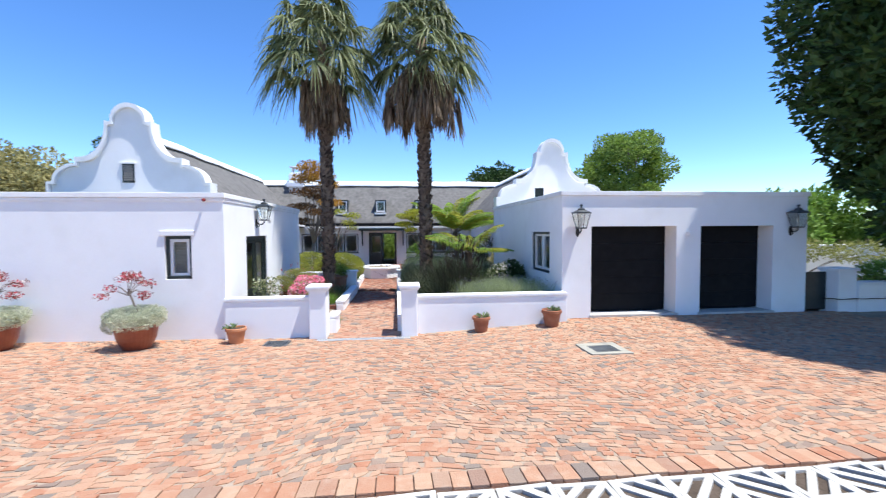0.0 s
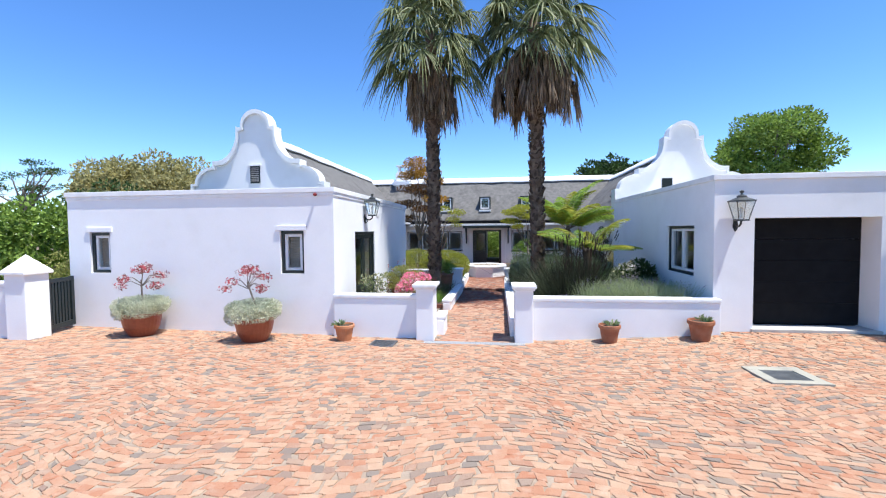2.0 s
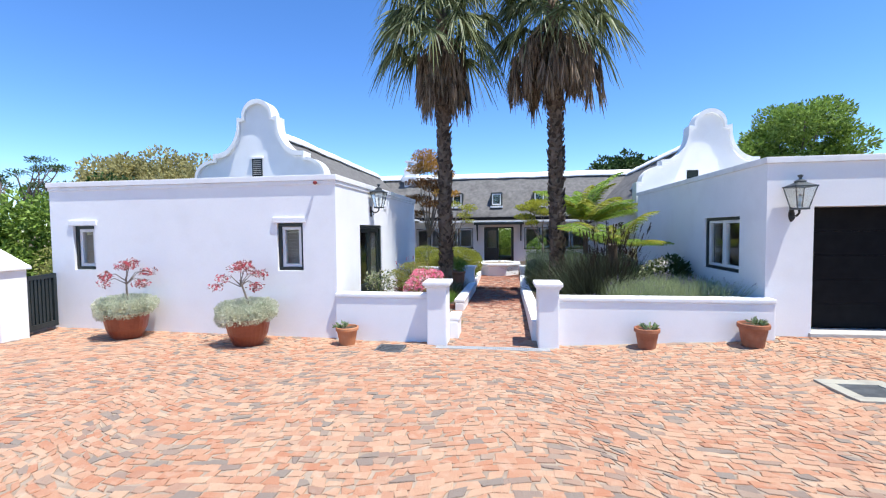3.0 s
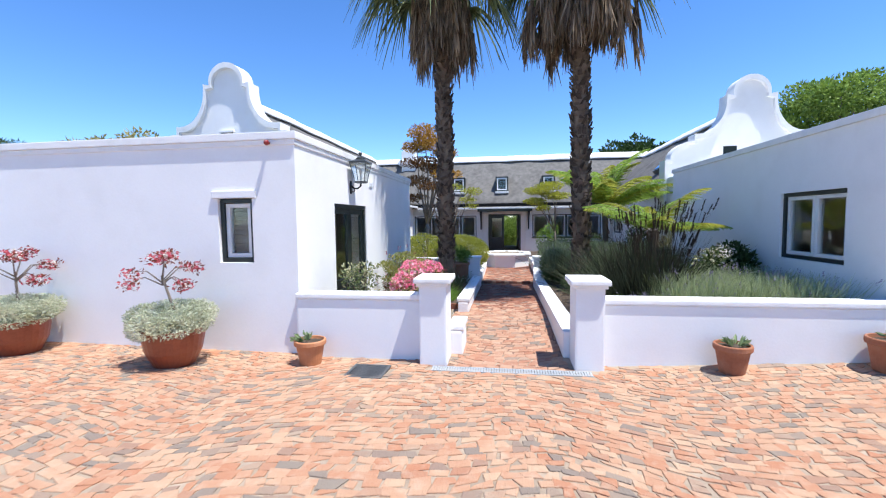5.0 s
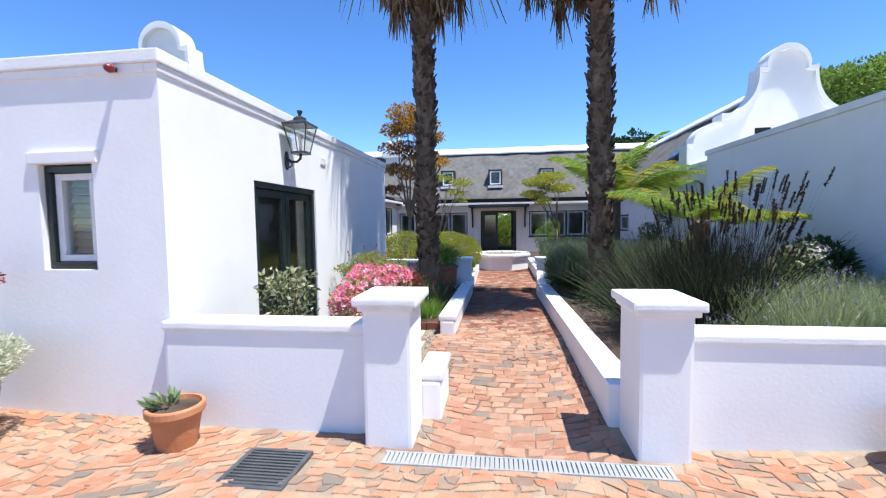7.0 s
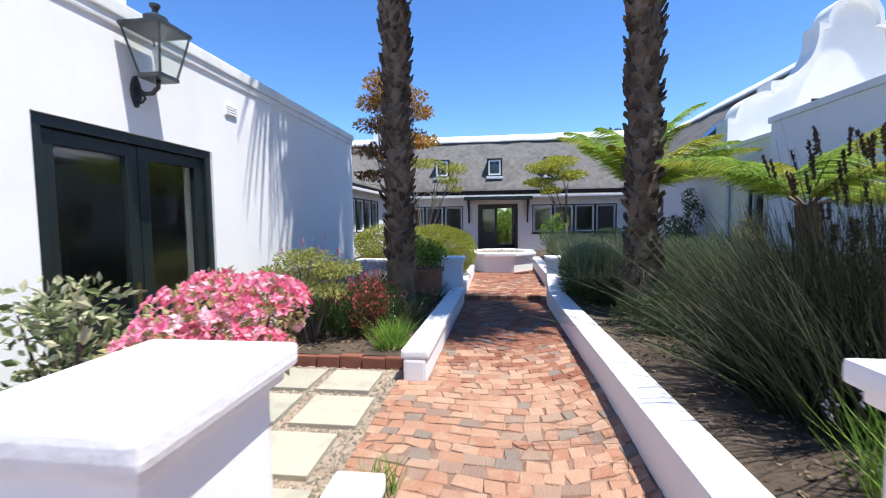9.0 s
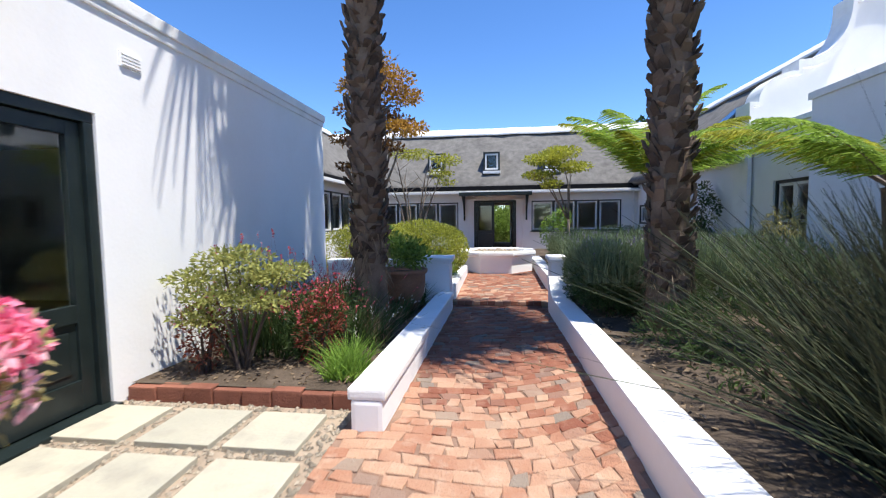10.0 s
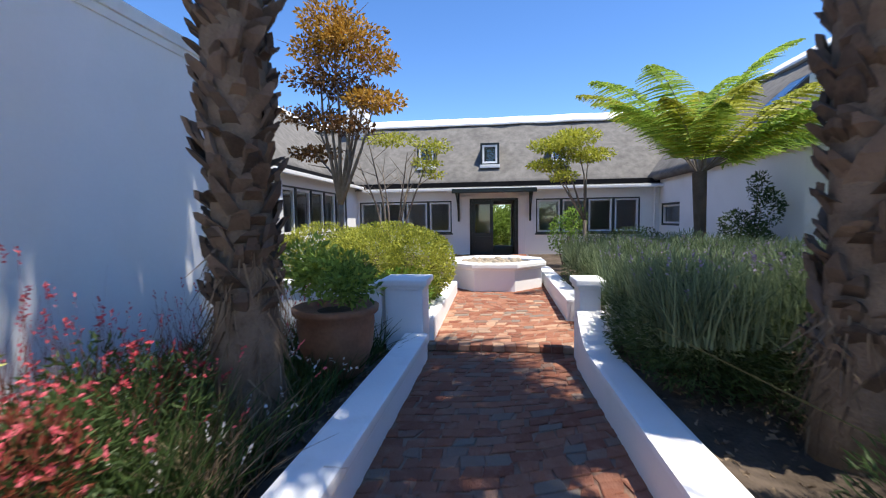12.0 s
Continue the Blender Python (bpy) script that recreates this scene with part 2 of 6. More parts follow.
class Geo:
    """Gathers corners and faces of one mesh."""

    def __init__(self):
        self.v, self.f, self.weld = [], [], False

    def add(self, v, f):
        k = len(self.v)
        self.v.extend(tuple(map(float, p)) for p in v)
        self.f.extend(tuple(k + i for i in q) for q in f)
        return self

    def box(self, x0, x1, y0, y1, z0, z1, b=0.0):
        x0, x1 = min(x0, x1), max(x0, x1)
        y0, y1 = min(y0, y1), max(y0, y1)
        if b <= 0:
            v = [(x, y, z) for z in (z0, z1) for y in (y0, y1) for x in (x0, x1)]
            return self.add(v, [(0, 2, 3, 1), (4, 5, 7, 6), (0, 1, 5, 4), (2, 6, 7, 3), (0, 4, 6, 2), (1, 3, 7, 5)])
        b = min(b, 0.49 * min(x1 - x0, y1 - y0, z1 - z0))
        bm = bmesh.new()
        bmesh.ops.create_cube(bm, size=1.0, matrix=Matrix.LocRotScale(((x0 + x1) / 2, (y0 + y1) / 2, (z0 + z1) / 2), None, (x1 - x0, y1 - y0, z1 - z0)))
        bmesh.ops.bevel(bm, geom=bm.edges[:], offset=b, segments=2, affect="EDGES", profile=0.7)
        bm.verts.index_update()
        self.add([p.co for p in bm.verts], [[p.index for p in q.verts] for q in bm.faces])
        bm.free()
        return self

    def lathe(self, prof, n=20, at=(0, 0, 0), squash=1.0):
        v, f = [], []
        for r, z in prof:
            for i in range(n):
                a = 2 * math.pi * i / n
                v.append((at[0] + r * math.cos(a), at[1] + squash * r * math.sin(a), at[2] + z))
        for k in range(len(prof) - 1):
            for i in range(n):
                j = (i + 1) % n
                f.append((k * n + i, k * n + j, (k + 1) * n + j, (k + 1) * n + i))
        f.append(tuple(range(n - 1, -1, -1)))
        f.append(tuple((len(prof) - 1) * n + i for i in range(n)))
        return self.add(v, f)

    def tube(self, pts, radii, n=8):
        v, f = [], []
        pts = [Vector(p) for p in pts]
        side = Vector((0.31, 0.95, 0.05))
        for k, p in enumerate(pts):
            d = (pts[min(k + 1, len(pts) - 1)] - pts[max(k - 1, 0)]).normalized()
            s = d.cross(side).normalized()
            u = s.cross(d)
            for i in range(n):
                a = 2 * math.pi * i / n
                v.append(p + radii[k] * (s * math.cos(a) + u * math.sin(a)))
        for k in range(len(pts) - 1):
            for i in range(n):
                j = (i + 1) % n
                f.append((k * n + i, k * n + j, (k + 1) * n + j, (k + 1) * n + i))
        f.append(tuple(range(n - 1, -1, -1)))
        f.append(tuple((len(pts) - 1) * n + i for i in range(n)))
        return self.add(v, f)

    def prism(self, poly, make, a, b):
        """A flat polygon (u, w) drawn out from depth a to b; make(u, w, depth) gives the place."""
        n = len(poly)
        v = [make(u, w, a) for u, w in poly] + [make(u, w, b) for u, w in poly]
        f = [tuple(range(n)), tuple(range(2 * n - 1, n - 1, -1))]
        f += [(i, n + i, n + (i + 1) % n, (i + 1) % n) for i in range(n)]
        return self.add(v, f)


def mesh_of(name, g, material, smooth=False):
    me = bpy.data.meshes.new(name)
    if isinstance(g, Geo):
        me.from_pydata(g.v, [], g.f)
        bm = bmesh.new()
        bm.from_mesh(me)
        if g.weld:
            bmesh.ops.remove_doubles(bm, verts=bm.verts, dist=1e-4)
            seen = {}
            for q in bm.faces:
                seen.setdefault(frozenset(p.index for p in q.verts), []).append(q)
            bmesh.ops.delete(bm, geom=[q for k in seen.values() if len(k) > 1 for q in k], context="FACES")
        bmesh.ops.recalc_face_normals(bm, faces=bm.faces)
        bm.to_mesh(me)
        bm.free()
    else:
        v, f = g
        me.from_pydata(v.tolist(), [], f.tolist())
    me.materials.append(material)
    if smooth:
        for p in me.polygons:
            p.use_smooth = True
    return me


def under(ob, parent):
    ob.parent = parent
    if parent.type == "EMPTY":
        ob.matrix_parent_inverse = parent.matrix_basis.inverted()
    return ob


def part(name, g, material, parent=None, label="", smooth=False):
    ob = new(name, mesh_of(name, g, material, smooth))
    if parent is not None:
        under(ob, parent)
    return tagged(ob, label) if label else ob


def thing(name, at, label, category, group="", kind=""):
    e = new(name)
    e.empty_display_size = 0.2
    e.matrix_basis = Matrix.Translation(at)
    return tagged(e, label, category, group, kind)


def wall_geo(g, axis, a, b, u0, u1, z0, z1, holes=()):
    """A wall from depth a to b across its axis, along u, with holes (u0, u1, z0, z1) through it."""
    us = sorted({u0, u1, *(h[0] for h in holes), *(h[1] for h in holes)})
    zs = sorted({z0, z1, *(h[2] for h in holes), *(h[3] for h in holes)})
    g.weld = True
    for i in range(len(us) - 1):
        for k in range(len(zs) - 1):
            um, zm = (us[i] + us[i + 1]) / 2, (zs[k] + zs[k + 1]) / 2
            if any(h[0] < um < h[1] and h[2] < zm < h[3] for h in holes):
                continue
            if axis == "y":
                g.box(us[i], us[i + 1], a, b, zs[k], zs[k + 1])
            else:
                g.box(a, b, us[i], us[i + 1], zs[k], zs[k + 1])
    return g


def ground_z(x, y):
    """The court falls to the drain at the gate and rises to the garage; the path runs on almost level."""
    if y < 9.2:
        z = 0.058 * (9.2 - y) - 0.085
    elif y < 12.0:
        z = 0.018 * (y - 9.2) - 0.085
    else:
        z = -0.035 - 0.0245 * (y - 12.0)
    z = min(max(z, -0.14), 0.45)
    cross = 0.056 * min(max(0.0, x - 0.9), 3.3) + 0.012 * min(max(0.0, -3.0 - x), 6.0)
    return z + cross * min(1.0, max(0.0, (y - 7.4) / 2.0)) * max(0.0, min(1.0, (10.4 - y) / 0.8))


def path_z(y):
    return ground_z(0, y) if y < 16.35 else -0.07 + 0.02 * min(y - 16.35, 4.0)


def leaves(points, dirs, length, width, fold=0.25, jitter=0.35):
    """Pointed folded leaves at points, growing along dirs: corners and faces."""
    n = len(points)
    d = dirs / (np.linalg.norm(dirs, axis=1, keepdims=True) + 1e-9)
    r = RNG.normal(size=(n, 3))
    s = np.cross(d, r)
    s /= np.linalg.norm(s, axis=1, keepdims=True) + 1e-9
    u = np.cross(s, d)
    k = (1 + jitter * RNG.uniform(-1, 1, (n, 1)))
    L, W = length * k, width * k
    p0 = points
    p1 = points + d * L * 0.45 + s * W * 0.5 + u * W * fold
    p2 = points + d * L
    p3 = points + d * L * 0.45 - s * W * 0.5 + u * W * fold
    v = np.stack([p0, p1, p2, p3], 1).reshape(-1, 3)
    i = np.arange(n)[:, None] * 4
    f = np.concatenate([np.hstack([i, i + 1, i + 2]), np.hstack([i, i + 2, i + 3])], 0)
    return v, f


def blades(base, tip, width, bend, segs=3):
    """Thin blades from base to tip with a sag sideways: tapered strips."""
    n = len(base)
    d = tip - base
    side = np.cross(d, RNG.normal(size=(n, 3)))
    side /= np.linalg.norm(side, axis=1, keepdims=True) + 1e-9
    rows = []
    for k in range(segs + 1):
        t = k / segs
        c = base + d * t + bend * (t * t)
        w = width * (1 - 0.85 * t)
        rows += [c - side * w / 2, c + side * w / 2]
    v = np.stack(rows, 1).reshape(-1, 3)
    m = 2 * (segs + 1)
    i = np.arange(n)[:, None] * m
    f = np.concatenate([np.hstack([i + 2 * k, i + 2 * k + 1, i + 2 * k + 3, i + 2 * k + 2]) for k in range(segs)], 0)
    return v, f


def join(*vf):
    vs, fs, k = [], [], 0
    for v, f in vf:
        vs.append(v)
        fs.append(f + k)
        k += len(v)
    return np.concatenate(vs), np.concatenate(fs)


def blob_points(blobs, n, shell=0.35):
    """Points in the outer shell of ellipsoids (x, y, z, rx, ry, rz), with the way out."""
    b = np.array(blobs, float)
    w = (b[:, 3] * b[:, 4] + b[:, 4] * b[:, 5] + b[:, 3] * b[:, 5])
    i = RNG.choice(len(b), n, p=w / w.sum())
    d = RNG.normal(size=(n, 3))
    d /= np.linalg.norm(d, axis=1, keepdims=True)
    r = 1 - shell * RNG.uniform(0, 1, (n, 1)) ** 1.5
    p = b[i, :3] + d * b[i, 3:] * r
    return p, d


def ring_blobs(c, rx, ry, rz, n, size, seed):
    """Clumps of uneven size over an ellipsoid, for an uneven crown."""
    g = np.random.default_rng(seed)
    d = g.normal(size=(n, 3))
    d /= np.linalg.norm(d, axis=1, keepdims=True)
    r = g.uniform(0.35, 1.0, (n, 1)) ** 0.6
    p = np.array(c) + d * np.array([rx, ry, rz]) * r
    s = size * g.uniform(0.6, 1.35, (n, 1)) * np.array([[1.0, 1.0, 0.8]])
    return np.hstack([p, s])

# ---- ground and beds ----
xs = [-900, -200, -60, -25] + [-12 + 0.75 * i for i in range(34)] + [18, 30, 60, 200, 900]
ys = [-300, -60, -15] + [-4 + 0.5 * i for i in range(66)] + [36, 60, 150, 400, 1500]
g = Geo()
for y in ys:
    for x in xs:
        g.v.append((x, y, ground_z(x, y) - 0.05))
nx = len(xs)
for j in range(len(ys) - 1):
    for i in range(nx - 1):
        g.f.append((j * nx + i, j * nx + i + 1, (j + 1) * nx + i + 1, (j + 1) * nx + i))
tagged(part("ground", g, JOINT, smooth=True), "sandy ground sloping gently down to the house", "ground", kind="structure")


def slope_sheet(x0, x1, y0, y1, lift, nx, ny, rough=0.0, zf=ground_z):
    """A thick sheet that follows the ground, lifted and a little uneven."""
    g = Geo()
    for j in range(ny + 1):
        for i in range(nx + 1):
            x, y = x0 + (x1 - x0) * i / nx, y0 + (y1 - y0) * j / ny
            k = 0 if i in (0, nx) or j in (0, ny) else 1
            g.v.append((x, y, zf(x, y) + lift + k * rough * noise.noise((x * 2.3, y * 2.3, 1.7))))
    for j in range(ny):
        for i in range(nx):
            a = j * (nx + 1) + i
            g.f.append((a, a + 1, a + nx + 2, a + nx + 1))
    return g


def bed(name, x0, x1, y0, y1, lift):
    n, m = max(3, int((x1 - x0) * 6)), max(3, int((y1 - y0) * 6))
    tagged(part(name, slope_sheet(x0, x1, y0, y1, lift, n, m, 0.07), SOIL, smooth=True), "dry brown soil of a planted garden bed", "soil", kind="structure")


bed("soil_bed_1", -2.89, -1.07, 12.42, 16.2, 0.09)
bed("soil_bed_2", 0.72, 4.10, 9.62, 16.1, 0.21)
bed("soil_bed_3", -5.1, -1.1, 16.45, 26.2, 0.2)
bed("soil_bed_4", 0.75, 5.05, 16.2, 26.2, 0.2)
bed("soil_bed_5", -30, -9.4, 9.3, 40, 0.1)
bed("soil_bed_6", 10.6, 40, 9.4, 40, 0.3)

# ---- windows, doors, lanterns ----


def casement(parent, axis, at, u0, u1, z0, z1, out, panes=1, dark_frame=0.055, louvres=False, name="window"):
    """A window in an opening: dark outer frame, white casements, glass, louvre slats. axis: the wall's normal; out: +1 or -1."""

    def bx(g, a, b, c, d, e, f, bev=0.006):
        d0, d1 = at + out * e, at + out * f
        if axis == "y":
            return g.box(a, b, d0, d1, c, d, bev)
        return g.box(d0, d1, a, b, c, d, bev)

    g, k = Geo(), dark_frame
    for a, b, c, d in ((u0, u1, z1 - k, z1), (u0, u1, z0, z0 + k), (u0, u0 + k, z0 + k, z1 - k), (u1 - k, u1, z0 + k, z1 - k)):
        bx(g, a, b, c, d, -0.14, 0.012)
    w = part(name, g, DARK, parent, "dark green outer window frame")
    n = (u1 - u0 - 2 * k) / panes
    for i in range(panes):
        a, b = u0 + k + n * i + 0.004, u0 + k + n * (i + 1) - 0.004
        s, gg = 0.058, Geo()
        for p in ((a, b, z1 - k - s, z1 - k - 0.004), (a, b, z0 + k + 0.004, z0 + k + s), (a, a + s, z0 + k + s, z1 - k - s), (b - s, b, z0 + k + s, z1 - k - s)):
            bx(gg, *p, -0.10, -0.02)
        part("casement", gg, TRIM, w, "white painted casement")
        gg = Geo()
        bx(gg, a + s - 0.006, b - s + 0.006, z0 + k + s - 0.006, z1 - k - s + 0.006, -0.066, -0.058, 0)
        part("pane", gg, GLASS, w).visible_shadow = False
        if louvres:
            zz = z0 + k + s + 0.03
            while zz < z1 - k - s - 0.02:
                gg = Geo()
                v = []
                for uu in (a + s - 0.01, b - s + 0.01):
                    for e, z in ((-0.15, zz + 0.03), (-0.143, zz + 0.034), (-0.105, zz - 0.022), (-0.112, zz - 0.026)):
                        dd = at + out * e
                        v.append((uu, dd, z) if axis == "y" else (dd, uu, z))
                gg.add(v, [(0, 1, 2, 3), (7, 6, 5, 4), (0, 4, 5, 1), (1, 5, 6, 2), (2, 6, 7, 3), (3, 7, 4, 0)])
                part("slat", gg, BLIND, w)
                zz += 0.062
    return w


def lantern(at, out, label):
    """A four-sided wall lantern on a scrolled bracket; at: wall plate centre, out: unit way off the wall."""
    e = thing("wall_lantern", at, label, "wall lamp", "wall lanterns")
    o, s = Vector(out), Vector((-out[1], out[0], 0))
    A = Vector(at)

    def P(a, b, c):
        return A + (o * a + s * b + Vector((0, 0, c))) * 0.94

    g = Geo()
    g.prism([(0.035 * math.cos(t) * (1 + 0.25 * math.cos(2 * t)), 0.12 * math.sin(t)) for t in [i * math.pi / 8 for i in range(16)]], lambda u, w, d: P(d, u, w), 0.0, 0.025)
    part("wall_plate", g, IRON, e)
    g = Geo()
    pts = [P(0.02, 0, 0.03), P(0.08, 0, -0.02), P(0.15, 0, -0.02), P(0.20, 0, 0.02), P(0.21, 0, 0.09)]
    g.tube(pts, [0.016] * 5, 8)
    pts = [P(0.02, 0, -0.08), P(0.06, 0, -0.085), P(0.09, 0, -0.055), P(0.075, 0, -0.03)]
    g.tube(pts, [0.009] * 4, 6)
    part("bracket", g, IRON, e, smooth=True)
    c, z0, z1, b, t = 0.21, 0.10, 0.44, 0.085, 0.155
    g = Geo()
    for zz, r, h in ((z0 - 0.025, b + 0.01, 0.03), (z1 - 0.01, t + 0.012, 0.025)):
        v = [P(c + i * r, j * r, zz + k * h) for k in (0, 1) for i, j in ((-1, -1), (1, -1), (1, 1), (-1, 1))]
        g.add(v, [(0, 1, 2, 3), (7, 6, 5, 4), (0, 4, 5, 1), (1, 5, 6, 2), (2, 6, 7, 3), (3, 7, 4, 0)])
    for i, j in ((-1, -1), (1, -1), (1, 1), (-1, 1)):
        g.tube([P(c + i * b, j * b, z0), P(c + i * t, j * t, z1)], [0.008, 0.008], 6)
    part("cage", g, PEWTER, e)
    g = Geo()
    v = [P(c + i * t, j * t, z1 + 0.015) for i, j in ((-1, -1), (1, -1), (1, 1), (-1, 1))] + [P(c + i * 0.05, j * 0.05, z1 + 0.075) for i, j in ((-1, -1), (1, -1), (1, 1), (-1, 1))]
    g.add(v, [(3, 2, 1, 0), (4, 5, 6, 7), (0, 1, 5, 4), (1, 2, 6, 5), (2, 3, 7, 6), (3, 0, 4, 7)])
    g.lathe([(0.075, 0.06), (0.078, 0.085), (0.045, 0.105), (0.02, 0.115), (0.018, 0.135), (0.032, 0.155), (0.036, 0.175), (0.012, 0.185), (0.001, 0.187)], 12, P(c, 0, z1))
    part("roof", g, PEWTER, e)
    for i, j in ((-1, 0), (1, 0), (0, 1), (0, -1)):
        g = Geo()
        v = []
        for d in (0, 0.003):
            for zz, r in ((z0 + 0.01, b), (z1 - 0.01, t)):
                for q in (-1, 1):
                    x, y = (i * (r - d), q * r * 0.95) if i else (q * r * 0.95, j * (r - d))
                    v.append(P(c + x, y, zz))
        g.add(v, [(0, 1, 3, 2), (4, 6, 7, 5), (0, 4, 5, 1), (2, 3, 7, 6), (0, 2, 6, 4), (1, 5, 7, 3)])
        part("glass_pane", g, LAMPGLASS, e).visible_shadow = False
    g = Geo()
    g.lathe([(0.02, 0.0), (0.02, 0.08), (0.012, 0.09), (0.03, 0.14), (0.028, 0.17), (0.002, 0.2)], 10, P(c, 0, z0 + 0.02))
    part("bulb", g, BULB, e, smooth=True)
    return e


def coping(parent, x0, x1, y0, y1, z, proud=0.036, h=0.10, t=0.3):
    """A projecting coping round the top of a block."""
    for a in ((x0 - proud, x1 + proud, y0 - proud, y0 + t), (x0 - proud, x1 + proud, y1 - t, y1 + proud), (x0 - proud, x0 + t, y0 + t, y1 - t), (x1 - t, x1 + proud, y0 + t, y1 - t)):
        part("coping", Geo().box(a[0], a[1], a[2], a[3], z, z + h, 0.012), COPE, parent)


# ---- the outbuilding with the glazed door ----
OX0, OX1, OY0, OY1, OZ = -8.72, -2.895, 9.47, 16.08, 2.71
out1 = thing("outbuilding", (-5.7, 12.8, -0.1), "white plastered flat-roofed outbuilding with a Cape gable behind its parapet", "building")
for args in (("y", OY0, OY0 + 0.3, OX0, OX1, -0.3, OZ, [(-8.22, -7.75, 1.12, 1.975), (-4.0, -3.51, 1.12, 1.975)]),
             ("x", OX1 - 0.3, OX1, OY0 + 0.3, OY1, -0.3, OZ, [(10.73, 12.27, -0.3, 1.94)]),
             ("x", OX0, OX0 + 0.3, OY0 + 0.3, OY1, -0.3, OZ), ("y", OY1 - 0.3, OY1, OX0 + 0.3, OX1 - 0.3, -0.3, OZ)):
    part("wall", wall_geo(Geo(), *args), WHITE, out1)
coping(out1, OX0, OX1, OY0, OY1, OZ)
part("moulding", Geo().box(OX1 - 0.1, OX1 + 0.018, OY0 - 0.018, OY1 + 0.018, OZ - 0.07, OZ, 0.015), COPE, out1)
part("moulding", Geo().box(OX0 - 0.018, OX1 - 0.1, OY0 - 0.018, OY0 + 0.1, OZ - 0.07, OZ, 0.015), COPE, out1)
part("flat_roof", Geo().box(OX0 + 0.2, OX1 - 0.2, OY0 + 0.2, OY1 - 0.2, OZ - 0.3, OZ - 0.12), SHEET, out1)
part("floor_slab", Geo().box(OX0 + 0.3, OX1 - 0.02, OY0 + 0.3, OY1 - 0.3, -0.3, -0.04), ROOM, out1)
for a, b in ((-8.26, -7.71), (-4.04, -3.47)):
    part("window_hood", Geo().box(a - 0.03, b + 0.03, OY0 - 0.03, OY0 + 0.04, 1.972, 2.072, 0.012), WHITE, out1)
for a, b, z in ((-8.22, -7.75, 1.125), (-4.0, -3.51, 1.125)):
    casement(out1, "y", OY0 + 0.06, a, b, z, z + 0.84, -1, louvres=True)


def glazed_door(parent, y0, y1, z0, z1, x):
    """Two tall glazed leaves in a dark frame, set back in a wall that faces +x."""
    g, k = Geo(), 0.07
    for a, b, c, d in ((y0, y1, z1 - k, z1), (y0, y0 + k, z0, z1 - k), (y1 - k, y1, z0, z1 - k)):
        g.box(x - 0.12, x, a, b, c, d, 0.006)
    g.box(x - 0.14, x + 0.1, y0, y1, z0 - 0.03, z0 + 0.03, 0.01)
    frame_ = part("door_frame", g, DARK, parent, "dark green painted door frame")
    m = (y0 + y1) / 2
    for a, b in ((y0 + k, m - 0.004), (m + 0.004, y1 - k)):
        s = 0.095
        d = part("door", Geo().box(x - 0.075, x - 0.055, a + s - 0.01, b - s + 0.01, z0 + 0.22, z0 + 0.64), DARK, parent, "dark green half-glazed door leaf")
        for p in ((z1 - k - s, z1 - k - 0.004), (z0 + 0.04, z0 + 0.24), (z0 + 0.62, z0 + 0.74)):
            part("rail", Geo().box(x - 0.09, x - 0.035, a + s, b - s, p[0], p[1], 0.006), DARK, d)
        for p in (a, b - s):
            part("stile", Geo().box(x - 0.09, x - 0.035, p, p + s, z0 + 0.04, z1 - k - 0.004, 0.006), DARK, d)
        part("panel", Geo().box(x - 0.0745, x - 0.045, a + s + 0.05, b - s - 0.05, z0 + 0.29, z0 + 0.57, 0.012), DARK, d)
        part("pane", Geo().box(x - 0.066, x - 0.058, a + s - 0.01, b - s + 0.01, z0 + 0.73, z1 - k - s + 0.01), GLASS, d).visible_shadow = False
        if a < m:
            g = Geo().box(x - 0.035, x - 0.028, b - 0.065, b - 0.03, z0 + 0.72, z0 + 0.92, 0.003)
            g.tube([(x - 0.03, b - 0.048, z0 + 0.86), (x + 0.02, b - 0.048, z0 + 0.86), (x + 0.025, b - 0.15, z0 + 0.855)], [0.009] * 3, 8)
            part("handle", g, BRASS, d, "brass lever handle")
    return frame_


glazed_door(out1, 10.73, 12.27, -0.06, 1.94, OX1 - 0.02)
g = Geo().box(OX1 - 0.004, OX1 + 0.012, 12.48, 12.67, 2.325, 2.435, 0.003)
for i in range(4):
    g.box(OX1 + 0.008, OX1 + 0.022, 12.495, 12.655, 2.337 + 0.024 * i, 2.35 + 0.024 * i, 0.003)
part("air_vent", g, WHITE, out1, "small white louvred air vent")
al = thing("alarm_beacon", (-3.23, OY0, 2.68), "red dome alarm beacon on a short bracket", "alarm")
part("bracket", Geo().box(-3.25, -3.21, OY0 - 0.06, OY0, 2.65, 2.68, 0.004), IRON, al)
g = Geo()
g.lathe([(0.03, 0), (0.035, 0.012), (0.03, 0.04), (0.015, 0.058), (0.001, 0.063)], 12)
g.v = [(-3.23 + x, OY0 - 0.05 - z, 2.665 + y) for x, y, z in g.v]
part("dome", g, RUST, al, smooth=True)
lantern((OX1, 11.45, 2.24), (1, 0, 0), "grey metal four-sided wall lantern over a glazed door")

